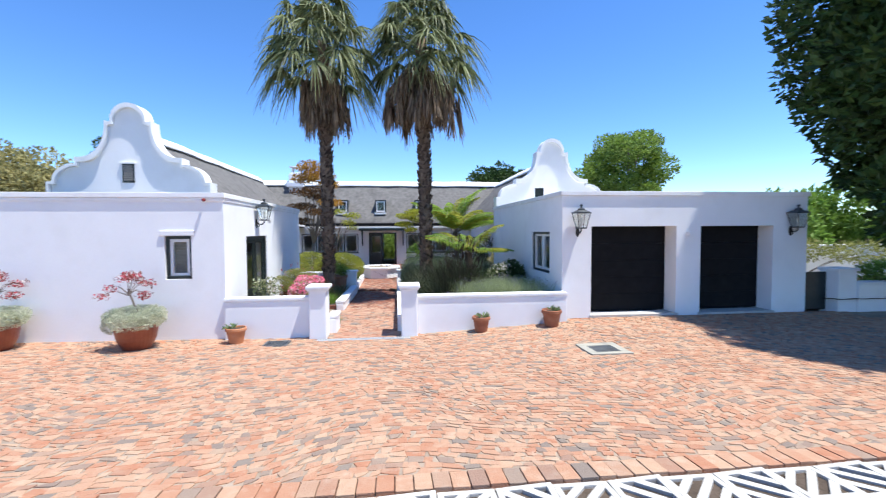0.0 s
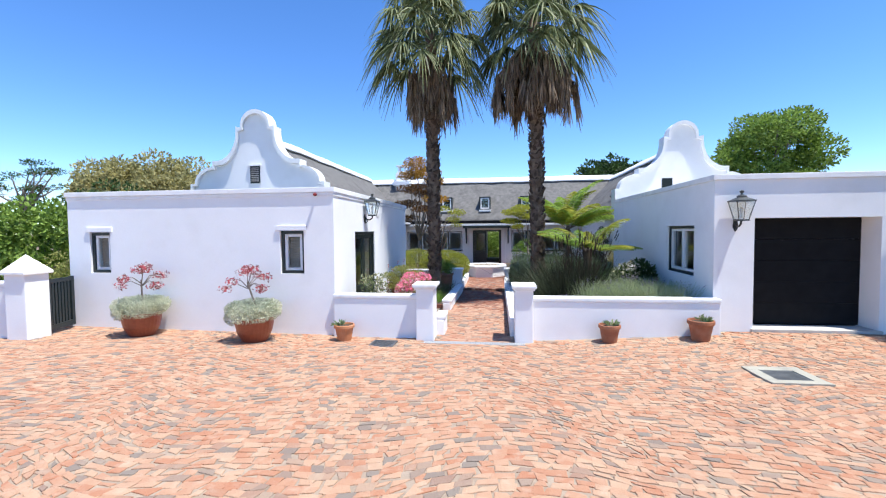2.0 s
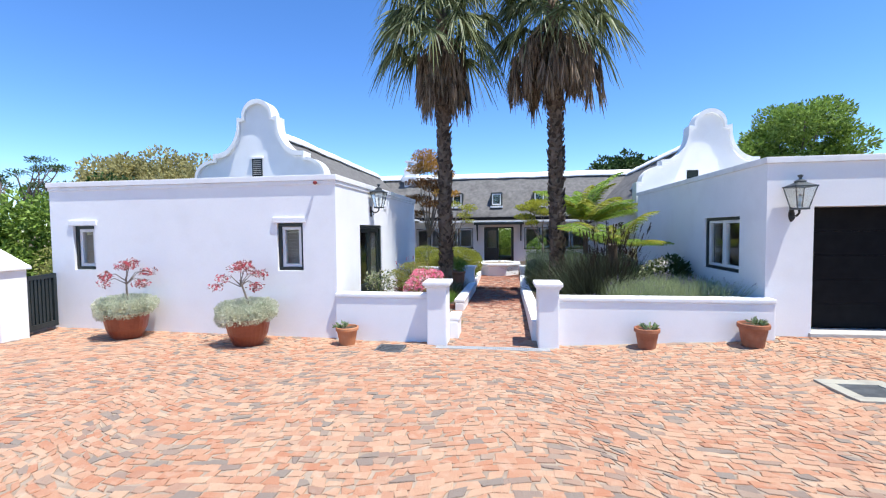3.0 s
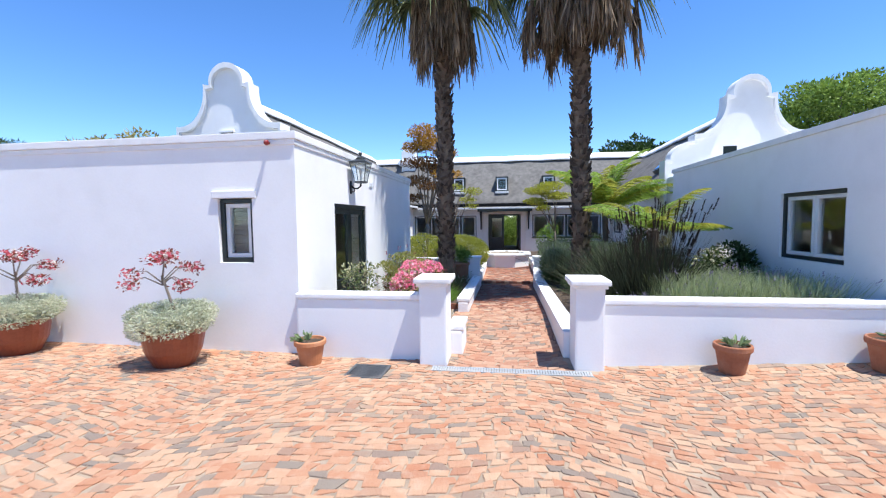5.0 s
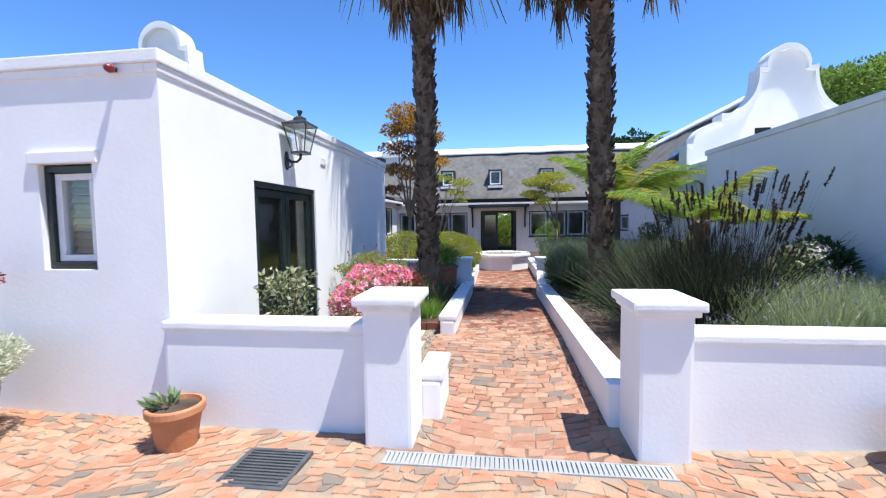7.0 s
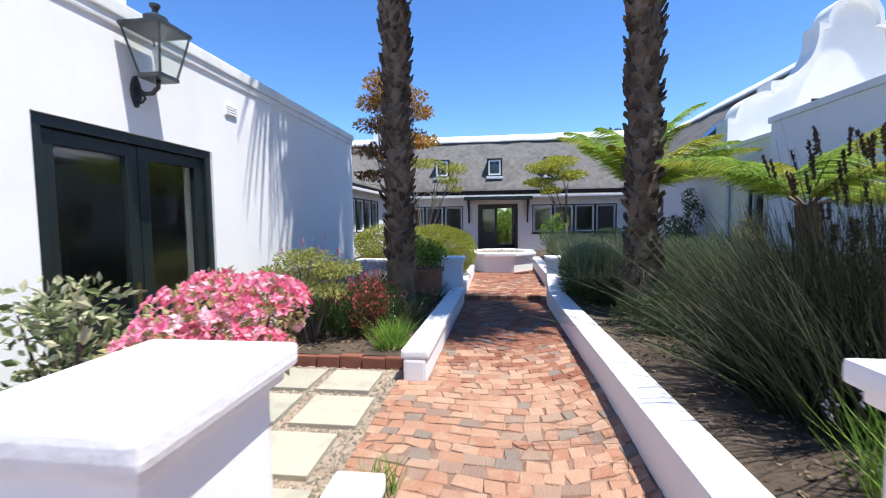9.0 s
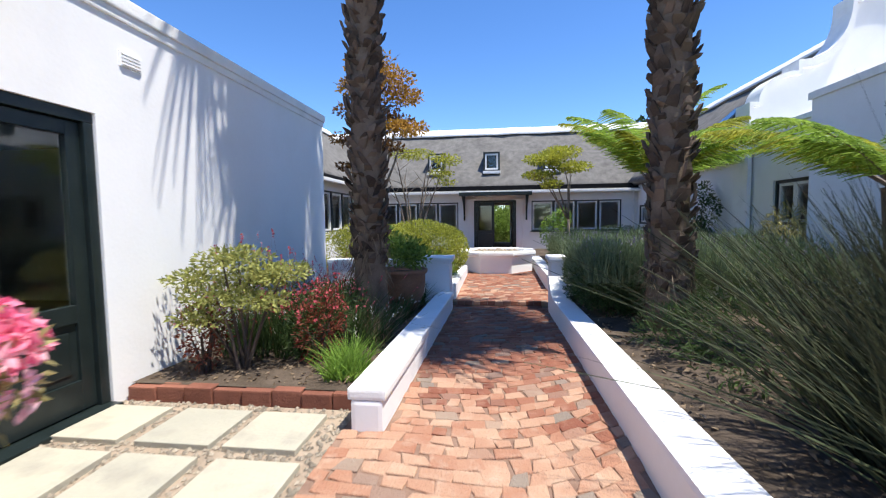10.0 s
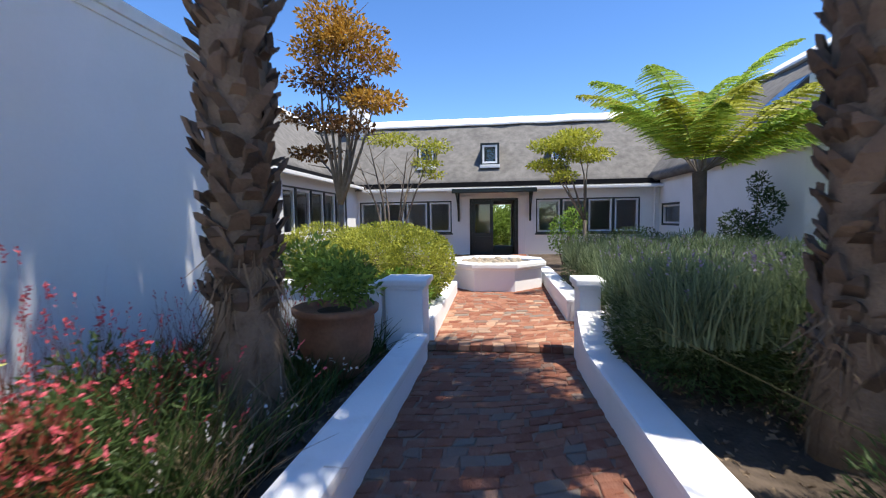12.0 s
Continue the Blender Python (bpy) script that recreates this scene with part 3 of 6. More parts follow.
# ---- the garage ----
GX0, GX1, GY0, GY1, GZ = 4.105, 10.06, 9.69, 16.35, 2.80
gar = thing("garage", (7.0, 13.0, 0.1), "white plastered double garage with two dark recessed doors", "building")
for args in (("y", GY0, GY0 + 0.5, GX0, GX1, -0.3, GZ, [(4.775, 6.79, -0.3, 2.125), (7.38, 9.19, -0.3, 2.125)]),
             ("x", GX0, GX0 + 0.3, GY0 + 0.5, GY1, -0.3, GZ, [(10.47, 11.82, 1.0, 2.005)]),
             ("x", GX1 - 0.3, GX1, GY0 + 0.5, GY1, -0.3, GZ), ("y", GY1 - 0.3, GY1, GX0 + 0.3, GX1 - 0.3, -0.3, GZ)):
    part("wall", wall_geo(Geo(), *args), WHITE, gar)
coping(gar, GX0, GX1, GY0, GY1, GZ)
part("flat_roof", Geo().box(GX0 + 0.2, GX1 - 0.2, GY0 + 0.2, GY1 - 0.2, GZ - 0.3, GZ - 0.12), SHEET, gar)
part("threshold", Geo().box(4.74, 6.83, GY0 - 0.05, GY0 + 0.4, -0.2, 0.15, 0.01), CONCRETE, gar)
part("threshold", Geo().box(7.34, 9.23, GY0 - 0.05, GY0 + 0.4, -0.2, 0.145, 0.01), CONCRETE, gar)
for a, b in ((4.775, 6.79), (7.38, 9.19)):
    d = None
    n = 5
    for i in range(n):
        z = 0.16 + (2.125 - 0.16) * i / n
        z2 = 0.16 + (2.125 - 0.16) * (i + 1) / n - 0.002
        p = Geo().box(a, b, GY0 + 0.42, GY0 + 0.46, z, z2, 0.006)
        if d is None:
            d = part("garage_door", p, BLACKDOOR, gar, "black sectional garage door")
        else:
            part("panel", p, BLACKDOOR, d)
casement(gar, "x", GX0 + 0.05, 10.47, 11.82, 1.0, 2.005, -1, panes=2)
lantern((4.45, GY0, 2.0), (0, -1, 0), "grey metal four-sided wall lantern beside a garage door")
lantern((9.62, GY0, 2.0), (0, -1, 0), "grey metal four-sided wall lantern at the garage end in shade")
fl = thing("floodlight", (7.03, GY0, 1.95), "small white floodlight on the garage pier", "lamp")
part("arm", Geo().tube([(7.03, GY0, 1.95), (7.03, GY0 - 0.08, 1.95)], [0.012, 0.012]), TRIM, fl)
part("head", Geo().box(6.98, 7.08, GY0 - 0.16, GY0 - 0.07, 1.91, 1.99, 0.015), TRIM, fl)

# link between garage and right wing
part("link_wall", wall_geo(Geo(), "x", 5.05, 5.35, 16.35, 19.55, -0.3, 2.86, [(17.72, 18.76, 1.02, 1.87)]), WHITE, gar)
part("link_wall", wall_geo(Geo(), "x", 9.7, 10.0, 16.35, 19.55, -0.3, 2.86), WHITE, gar)
casement(gar, "x", 5.10, 17.72, 18.76, 1.02, 1.87, -1, panes=2)
part("link_roof", Geo().box(5.0, 10.02, 16.36, 19.55, 2.86, 2.95, 0.012), COPE, gar)

# ---- the main house: thatched roofs, curved gables ----
house = thing("main_house", (-0.3, 28.5, -0.1), "white Cape Dutch house with grey thatched roofs and curved gables", "house")


def gable_outline(top, base, grow=0.0):
    zc, h = top - 0.52, []
    for i in range(13):
        a = math.radians(90 - i * 8.2)
        h.append(((0.52 + grow) * math.cos(a), zc + (0.52 + grow) * math.sin(a)))
    h += [(0.70 + grow, zc - 0.075 + grow), (0.70 + grow, zc - 0.20)]
    for i in range(1, 11):
        a = math.radians(9 * i)
        h.append((1.51 + grow - 0.81 * math.cos(a), zc - 0.20 - 1.08 * math.sin(a) + grow * math.sin(a)))
    h += [(1.64 + grow, zc - 1.28 + grow), (1.64 + grow, zc - 1.48)]
    for i in range(1, 11):
        a = math.radians(9 * i)
        h.append((1.62 + grow + 0.74 * math.sin(a), zc - 2.06 + 0.60 * math.cos(a)))
    h += [(2.53 + grow, zc - 2.06), (2.53 + grow, base)]
    return [(-u, w) for u, w in reversed(h)] + h[1:]


def gable(parent, xc, y, top, base, vent):
    mk = lambda u, w, d: (xc + u, y + d, w)
    g = Geo().prism(gable_outline(top, base), mk, 0.0, 0.38)
    gb = part("gable", g, WHITE, parent, "white curved Cape Dutch gable")
    o, i = gable_outline(top + 0.03, base, 0.03), gable_outline(top - 0.05, base, -0.045)
    n = len(o)
    g = Geo()
    v = [mk(u, w, d) for d in (-0.13, 0.41) for u, w in o] + [mk(u, w, d) for d in (-0.13, 0.41) for u, w in i]
    f = []
    for k in range(n - 1):
        f += [(k, k + 1, 2 * n + k + 1, 2 * n + k), (n + k, 3 * n + k, 3 * n + k + 1, n + k + 1), (k, n + k, n + k + 1, k + 1), (2 * n + k, 2 * n + k + 1, 3 * n + k + 1, 3 * n + k)]
    part("gable_moulding", g.add(v, f), COPE, gb)
    if vent:
        g = Geo()
        a, b, c, d = xc - 0.27, xc + 0.10, top - 2.56, top - 1.94
        for p in ((a, b, d - 0.04, d), (a, b, c, c + 0.04), (a, a + 0.04, c, d), (b - 0.04, b, c, d)):
            g.box(p[0], p[1], y - 0.03, y + 0.02, p[2], p[3], 0.004)
        w = part("louvre_vent", g, DARK, gb, "dark louvred gable vent")
        part("vent_back", Geo().box(a + 0.03, b - 0.03, y - 0.012, y - 0.004, c + 0.03, d - 0.03), BLACKDOOR, gb)
        for k in range(8):
            z = c + 0.07 + k * 0.066
            part("slat", Geo().box(a + 0.035, b - 0.035, y - 0.028, y - 0.012, z, z + 0.035, 0.003), BLIND, gb)
        part("vent_hood", Geo().box(a - 0.05, b + 0.05, y - 0.07, y + 0.02, d, d + 0.06, 0.01), WHITE, gb)
    else:
        part("vent_slot", Geo().box(xc - 0.75, xc - 0.35, y - 0.01, y + 0.02, top - 2.55, top - 2.15), DARK, gb)
    return gb


gable(house, -8.33, 16.15, 6.27, -0.3, True)
gable(house, 7.49, 19.55, 6.09, -0.3, False)


def thatch(parent, pts, t=0.3, name="roof", cut=24):
    """A thick thatched slope over four corners (low a, low b, high b, high a), a little uneven."""
    a, b, c, d = (Vector(p) for p in pts)
    nrm = (b - a).cross(d - a).normalized()
    if nrm.z < 0:
        nrm = -nrm
    g, n, m = Geo(), cut, 14
    for k in (0, 1):
        for j in range(m + 1):
            for i in range(n + 1):
                s, r = i / n, j / m
                p = (a.lerp(b, s)).lerp(d.lerp(c, s), r)
                w = 0.05 * noise.noise(p * 1.1) + 0.02 * noise.noise(p * 4.0) - 0.10 * (1 - r) ** 6
                g.v.append(tuple(p + nrm * (w if k == 0 else -t)))
    q = (n + 1) * (m + 1)
    for j in range(m):
        for i in range(n):
            x = j * (n + 1) + i
            g.f += [(x, x + 1, x + n + 2, x + n + 1), (q + x, q + x + n + 1, q + x + n + 2, q + x + 1)]
    rim = [i for i in range(n + 1)] + [j * (n + 1) + n for j in range(1, m + 1)] + [m * (n + 1) + i for i in range(n - 1, -1, -1)] + [j * (n + 1) for j in range(m - 1, 0, -1)]
    for k in range(len(rim)):
        x, y = rim[k], rim[(k + 1) % len(rim)]
        g.f.append((x, q + x, q + y, y))
    return part(name, g, THATCH, parent, "weathered grey thatch", smooth=True)


RZ, WL, WR = 5.22, 5.45, 5.22
thatch(house, [(-9.0, 27.12, 2.50), (8.3, 27.12, 2.50), (8.3, 30.0, RZ), (-9.0, 30.0, RZ)], cut=60)
thatch(house, [(8.3, 32.7, 2.62), (-9.0, 32.7, 2.62), (-9.0, 30.0, RZ), (8.3, 30.0, RZ)])
thatch(house, [(-5.50, 16.55, 2.72), (-5.50, 29.8, 2.72), (-8.33, 29.8, WL), (-8.33, 16.55, WL)], cut=40)
thatch(house, [(-11.0, 29.8, 2.72), (-11.0, 16.55, 2.72), (-8.33, 16.55, WL), (-8.33, 29.8, WL)])
thatch(house, [(4.75, 29.8, 2.62), (4.75, 19.9, 2.62), (7.56, 19.9, WR), (7.56, 29.8, WR)], cut=40)
thatch(house, [(10.4, 19.9, 2.62), (10.4, 29.8, 2.62), (7.56, 29.8, WR), (7.56, 19.9, WR)])


def ridge(parent, a, b, r=0.2):
    """A rounded white mortar cap along a ridge, a little wavy."""
    a, b, g = Vector(a), Vector(b), Geo()
    d = (b - a).normalized()
    s = Vector((-d.y, d.x, 0))
    n = 30
    prof = [(-0.36, -0.26), (-0.36, -0.20), (-0.2, -0.02), (0, 0.1), (0.2, -0.02), (0.36, -0.20), (0.36, -0.26)]
    for i in range(n + 1):
        p = a.lerp(b, i / n)
        h = 0.03 * noise.noise(p * 0.9)
        for u, w in prof:
            g.v.append(tuple(p + s * u + Vector((0, 0, w + h))))
    m = len(prof)
    for i in range(n):
        for k in range(m):
            x, y = i * m + k, i * m + (k + 1) % m
            g.f.append((x, y, y + m, x + m))
    g.f += [tuple(range(m)), tuple(n * m + k for k in range(m))]
    part("ridge_cap", g, COPE, parent, "white mortar ridge cap", smooth=False)


ridge(house, (-8.33, 30.0, RZ + 0.06), (7.56, 30.0, RZ + 0.06))
ridge(house, (-8.33, 16.6, WL + 0.06), (-8.33, 29.6, WL + 0.0))
ridge(house, (7.56, 19.95, WR + 0.06), (7.56, 29.6, WR + 0.0))

# chimney
ch = Geo().box(-6.35, -5.55, 29.3, 30.1, 3.6, 5.75, 0.03).box(-6.5, -5.4, 29.15, 30.25, 4.9, 5.2, 0.03)
c1 = part("chimney", ch, WHITE, house, "white plastered chimney")
part("cowl", Geo().box(-6.27, -5.63, 29.38, 30.02, 5.75, 5.85, 0.02).box(-6.2, -6.1, 29.45, 29.95, 5.85, 6.15).box(-5.8, -5.7, 29.45, 29.95, 5.85, 6.15).box(-6.3, -5.6, 29.35, 30.05, 6.15, 6.25, 0.02), WHITE, c1)

# walls
MY = 27.0
for args in (("y", MY, MY + 0.3, -5.5, 5.4, -0.3, 2.35, [(-5.12, -1.80, 0.75, 1.88), (1.10, 4.50, 0.72, 1.90), (-1.17, 0.50, -0.3, 1.94)]),
             ("y", 32.2, 32.5, -11, 10.4, -0.3, 2.75, [(-0.42, 0.42, -0.3, 1.9)]), ("x", -5.5, -5.2, 16.5, MY, -0.3, 2.46, [(21.35, 25.9, 0.87, 2.1)]),
             ("x", 5.1, 5.4, 19.93, MY, -0.3, 2.75, [(25.4, 26.85, 0.95, 1.66)]), ("x", -11, -10.7, 16.6, 32.2, -0.3, 2.75), ("x", 10.1, 10.4, 19.95, 32.2, -0.3, 2.75)):
    part("wall", wall_geo(Geo(), *args), WHITE, house)
part("floor_slab", Geo().box(-10.7, 10.1, MY + 0.02, 32.5, -0.3, -0.03), ROOM, house)
part("inner_ceiling", Geo().box(-10.7, 10.1, MY + 0.3, 32.2, 2.45, 2.55), ROOM, house)
for a in ((-10.7, -5.5, 16.6, MY, 2.5, 2.56), (5.4, 10.1, 19.95, MY, 2.4, 2.46)):
    part("wing_ceiling", Geo().box(*a), ROOM, house)
n = 4
for i in range(n):
    w = (5.12 - 1.80) / n
    casement(house, "y", MY + 0.03, -5.12 + w * i, -5.12 + w * (i + 1) - 0.004, 0.75, 1.88, -1, dark_frame=0.04)
    w = (4.50 - 1.10) / n
    casement(house, "y", MY + 0.03, 1.10 + w * i, 1.10 + w * (i + 1) - 0.004, 0.72, 1.90, -1, dark_frame=0.04)
for i in range(5):
    w = (25.9 - 21.35) / 5
    casement(house, "x", -5.23, 21.35 + w * i, 21.35 + w * (i + 1) - 0.004, 0.87, 2.1, 1, dark_frame=0.04)
casement(house, "x", 5.13, 25.4, 26.85, 0.95, 1.66, -1, dark_frame=0.06)
# dark plinth lines under the window banks
for a in ((-5.16, -1.76, MY - 0.05, MY + 0.02, 0.70, 0.748, 0.006), (1.06, 4.54, MY - 0.05, MY + 0.02, 0.67, 0.718, 0.006)):
    part("window_sill", Geo().box(*a), DARK, house, "dark green window sill")

# entrance
g = Geo()
for a, b, c, d in ((-1.17, 0.50, 1.86, 1.94), (-1.17, -1.09, -0.05, 1.86), (0.42, 0.50, -0.05, 1.86)):
    g.box(a, b, MY + 0.02, MY + 0.16, c, d, 0.006)
ent = part("entrance_frame", g, DARK, house, "dark green entrance door frame")
g = Geo()
for a, b, c, d in ((-1.09, -0.36, 1.74, 1.86), (-1.09, -0.36, -0.03, 0.75), (-1.09, -0.98, 0.75, 1.74), (-0.47, -0.36, 0.75, 1.74)):
    g.box(a, b, MY + 0.06, MY + 0.11, c, d, 0.006)
g.box(-1.0, -0.45, MY + 0.05, MY + 0.07, 0.08, 0.62, 0.02)
dl = part("entrance_door", g, DARK, house, "dark green half-glazed entrance door, one leaf shut")
part("pane", Geo().box(-0.99, -0.46, MY + 0.08, MY + 0.088, 0.74, 1.75), GLASS, dl).visible_shadow = False
g = Geo()
for a, b, c, d in ((0, 0.73, 1.74, 1.86), (0, 0.73, -0.03, 0.75), (0, 0.11, 0.75, 1.74), (0.62, 0.73, 0.75, 1.74)):
    g.box(0.37, 0.42, MY + 0.16 + a, MY + 0.16 + b, c, d, 0.006)
part("open_leaf", g, DARK, house, "dark green entrance door leaf standing open")
for a, b in (((-1.42, -1.17, MY - 0.05, MY + 0.05, -0.1, 2.0, 0.02), (-1.45, -1.15, MY - 0.08, MY + 0.05, 1.93, 2.02, 0.01)), ((0.50, 0.75, MY - 0.05, MY + 0.05, -0.1, 2.0, 0.02), (0.47, 0.78, MY - 0.08, MY + 0.05, 1.93, 2.02, 0.01))):
    part("pilaster", Geo().box(*a).box(*b), WHITE, house)
cn = part("door_canopy", Geo().box(-1.62, 0.98, 25.75, MY - 0.08, 2.14, 2.19, 0.01).box(-1.66, 1.02, 25.70, 25.78, 2.06, 2.2, 0.02), DARK, house, "dark green door canopy")
for x in (-1.55, 0.90):
    g = Geo().box(x - 0.035, x + 0.035, MY - 0.09, MY - 0.02, 1.15, 2.14, 0.01)
    g.tube([(x, MY - 0.06, 1.35), (x, MY - 0.35, 1.75), (x, 26.0, 2.12)], [0.03, 0.03, 0.03], 6)
    part("canopy_bracket", g, DARK, cn)

# lean-to roof strip, fascia and gutter below the thatch
g = Geo()
g.add([(-5.3, 26.72, 2.30), (5.3, 26.72, 2.30), (5.3, 27.9, 2.50), (-5.3, 27.9, 2.50), (-5.3, 26.72, 2.26), (5.3, 26.72, 2.26), (5.3, 27.9, 2.46), (-5.3, 27.9, 2.46)], [(0, 1, 2, 3), (7, 6, 5, 4), (0, 4, 5, 1), (1, 5, 6, 2), (2, 6, 7, 3), (3, 7, 4, 0)])
g.add([(-4.95, 16.6, 2.42), (-4.95, 27.0, 2.42), (-5.9, 27.0, 2.60), (-5.9, 16.6, 2.60), (-4.95, 16.6, 2.38), (-4.95, 27.0, 2.38), (-5.9, 27.0, 2.56), (-5.9, 16.6, 2.56)], [(0, 1, 2, 3), (7, 6, 5, 4), (0, 4, 5, 1), (1, 5, 6, 2), (2, 6, 7, 3), (3, 7, 4, 0)])
part("lean_to_roof", g, SHEET, house, "grey sheet-metal lean-to roof strip")
for a in ((-4.9, 5.1, 26.62, 26.73, 2.19, 2.29, 0.02), (-4.96, -4.86, 16.6, 26.7, 2.31, 2.41, 0.02)):
    part("gutter", Geo().box(*a), TRIM, house, "white gutter")
for a in ((-5.4, 5.2, 26.97, 27.06, 2.345, 2.51), (-5.47, -5.41, 16.6, 27.3, 2.49, 2.65)):
    part("eaves_board", Geo().box(*a), BLACKDOOR, house, "black eaves board")
part("downpipe", Geo().tube([(4.92, 26.9, 2.2), (4.92, 26.92, -0.1)], [0.04, 0.04], 10), TRIM, house, "white downpipe")
part("corner_post", Geo().box(-5.2, -5.05, 21.1, 21.25, -0.1, 2.35, 0.01), TRIM, house, "white timber post")


def roof_light(xc):
    """A small upright window let into the thatch, with a white casement and a pale sill."""
    y, z0, z1 = 27.78, 3.18, 3.97
    g = Geo()
    for a, b, c, d in ((-0.34, 0.34, z1 - 0.07, z1), (-0.34, 0.34, z0, z0 + 0.06), (-0.34, -0.27, z0 + 0.06, z1 - 0.07), (0.27, 0.34, z0 + 0.06, z1 - 0.07)):
        g.box(xc + a, xc + b, y, y + 0.75, c, d, 0.008)
    w = part("roof_window", g, DARK, house, "small dark framed window set in the thatch")
    g = Geo()
    for a, b, c, d in ((-0.27, 0.27, z1 - 0.14, z1 - 0.07), (-0.27, 0.27, z0 + 0.06, z0 + 0.13), (-0.27, -0.20, z0 + 0.13, z1 - 0.14), (0.20, 0.27, z0 + 0.13, z1 - 0.14)):
        g.box(xc + a, xc + b, y + 0.01, y + 0.06, c, d, 0.006)
    part("casement", g, TRIM, w)
    part("pane", Geo().box(xc - 0.205, xc + 0.205, y + 0.03, y + 0.038, z0 + 0.125, z1 - 0.135), GLASS, w).visible_shadow = False
    part("backing", Geo().box(xc - 0.27, xc + 0.27, y + 0.2, y + 0.24, z0 + 0.06, z1 - 0.07), DARK, w)
    part("sill", Geo().box(xc - 0.36, xc + 0.36, y - 0.16, y + 0.02, z0 - 0.12, z0, 0.02), COPE, w, "pale weathered sill")


for x in (-2.80, -0.47, 1.98):
    roof_light(x)
# wing roof light
g = Geo()
m = Matrix.Translation((5.55, 22.0, 3.36)) @ Matrix.Rotation(math.atan((WR - 2.62) / 2.81), 4, Vector((0, -1, 0)))
q = Geo().box(0, 0.9, -0.35, 0.35, 0.0, 0.16, 0.01)
q.v = [tuple(m @ Vector(p)) for p in q.v]
w = part("roof_window", q, DARK, house, "dark framed roof window in the thatch")
q = Geo().box(0.08, 0.82, -0.27, 0.27, 0.162, 0.17)
q.v = [tuple(m @ Vector(p)) for p in q.v]
part("pane", q, GLASS, w)

# ---- garden walls, gate piers ----


def pier(x0, x1, y0, y1, z0, z1, label, cap=0.055):
    e = thing("gate_pier", ((x0 + x1) / 2, (y0 + y1) / 2, z0), label, "pillar", "piers along the path")
    part("shaft", Geo().box(x0, x1, y0, y1, z0 - 0.2, z1 - 0.085, 0.025), WHITE, e)
    g = Geo().box(x0 - cap * 0.5, x1 + cap * 0.5, y0 - cap * 0.5, y1 + cap * 0.5, z1 - 0.10, z1 - 0.06, 0.015)
    g.box(x0 - cap, x1 + cap, y0 - cap, y1 + cap, z1 - 0.062, z1, 0.018)
    part("cap", g, COPE, e)
    return e


pier(-1.25, -0.915, 9.23, 9.66, -0.08, 0.965, "white plastered square gate pier with moulded cap")
pier(0.565, 0.895, 9.23, 9.68, -0.07, 0.955, "white plastered square gate pier with moulded cap")


def low_wall(name, x0, x1, y0, y1, z0, z1, label, proud=0.018, capped=True):
    e = thing(name, ((x0 + x1) / 2, (y0 + y1) / 2, z0), label, "garden wall", kind="")
    part("body", Geo().box(x0, x1, y0, y1, z0 - 0.25, z1 - (0.07 if capped else 0), 0.03), WHITE, e)
    if capped:
        part("cap", Geo().box(x0 - (proud if x1 - x0 < y1 - y0 else 0), x1 + (proud if x1 - x0 < y1 - y0 else 0), y0 - (proud if x1 - x0 > y1 - y0 else 0), y1 + (proud if x1 - x0 > y1 - y0 else 0), z1 - 0.072, z1, 0.02), COPE, e)
    return e


low_wall("front_wall", OX1 - 0.01, -1.25, 9.40, 9.64, -0.08, 0.735, "low white plastered front wall with a flat cap")
low_wall("front_wall", 0.895, GX0 + 0.01, 9.40, 9.64, 0.0, 0.715, "low white plastered front wall holding back a lavender bed")
lw = low_wall("path_wall", -1.105, -0.905, 12.05, 16.05, -0.08, 0.215, "low white path wall with a flat seat-like top")
low_wall("path_wall", -0.94, -0.77, 9.66, 10.2, -0.08, 0.30, "short white plinth behind a gate pier")
rw = low_wall("path_wall", 0.49, 0.735, 9.68, 15.95, -0.05, 0.24, "low white rounded path wall streaked with stains", capped=False)
# the end sweeps up to the small pilaster
g = Geo()
prof = [(15.4, 0.2)] + [(15.4 + 0.55 * i / 10, 0.24 + 0.26 * (i / 10) ** 2.4) for i in range(11)] + [(15.95, -0.2), (15.4, -0.2)]
g.prism(prof, lambda u, w, d: (d, u, w), 0.493, 0.732)
part("sweep", g, WHITE, rw)
# both path walls fall a little with the path
for e, y0, k in ((lw, 12.05, 0.024), (rw, 10.0, 0.02)):
    for ob in e.children:
        for p in ob.data.vertices:
            p.co.z -= k * (p.co.y - y0)
pier(0.52, 0.71, 15.95, 16.25, -0.1, 0.66, "small white pilaster ending a path wall", 0.04)
pier(-1.33, -0.95, 16.06, 16.45, -0.1, 0.64, "white plastered pier with moulded cap beside a terracotta pot", 0.045)
low_wall("garden_wall", OX1, -1.38, 16.13, 16.36, 0.0, 0.60, "low white garden wall behind a flower bed")
low_wall("garden_wall", 0.80, GX0, 16.0, 16.22, 0.0, 0.55, "low white garden wall behind the reeds")
low_wall("planter_wall", 0.62, 0.86, 17.35, 21.2, -0.05, 0.22, "low white planter edge beside the brick path", capped=False)
low_wall("planter_wall", -1.12, -0.90, 16.45, 19.2, -0.1, 0.18, "low white planter edge under a clipped bush", capped=False)

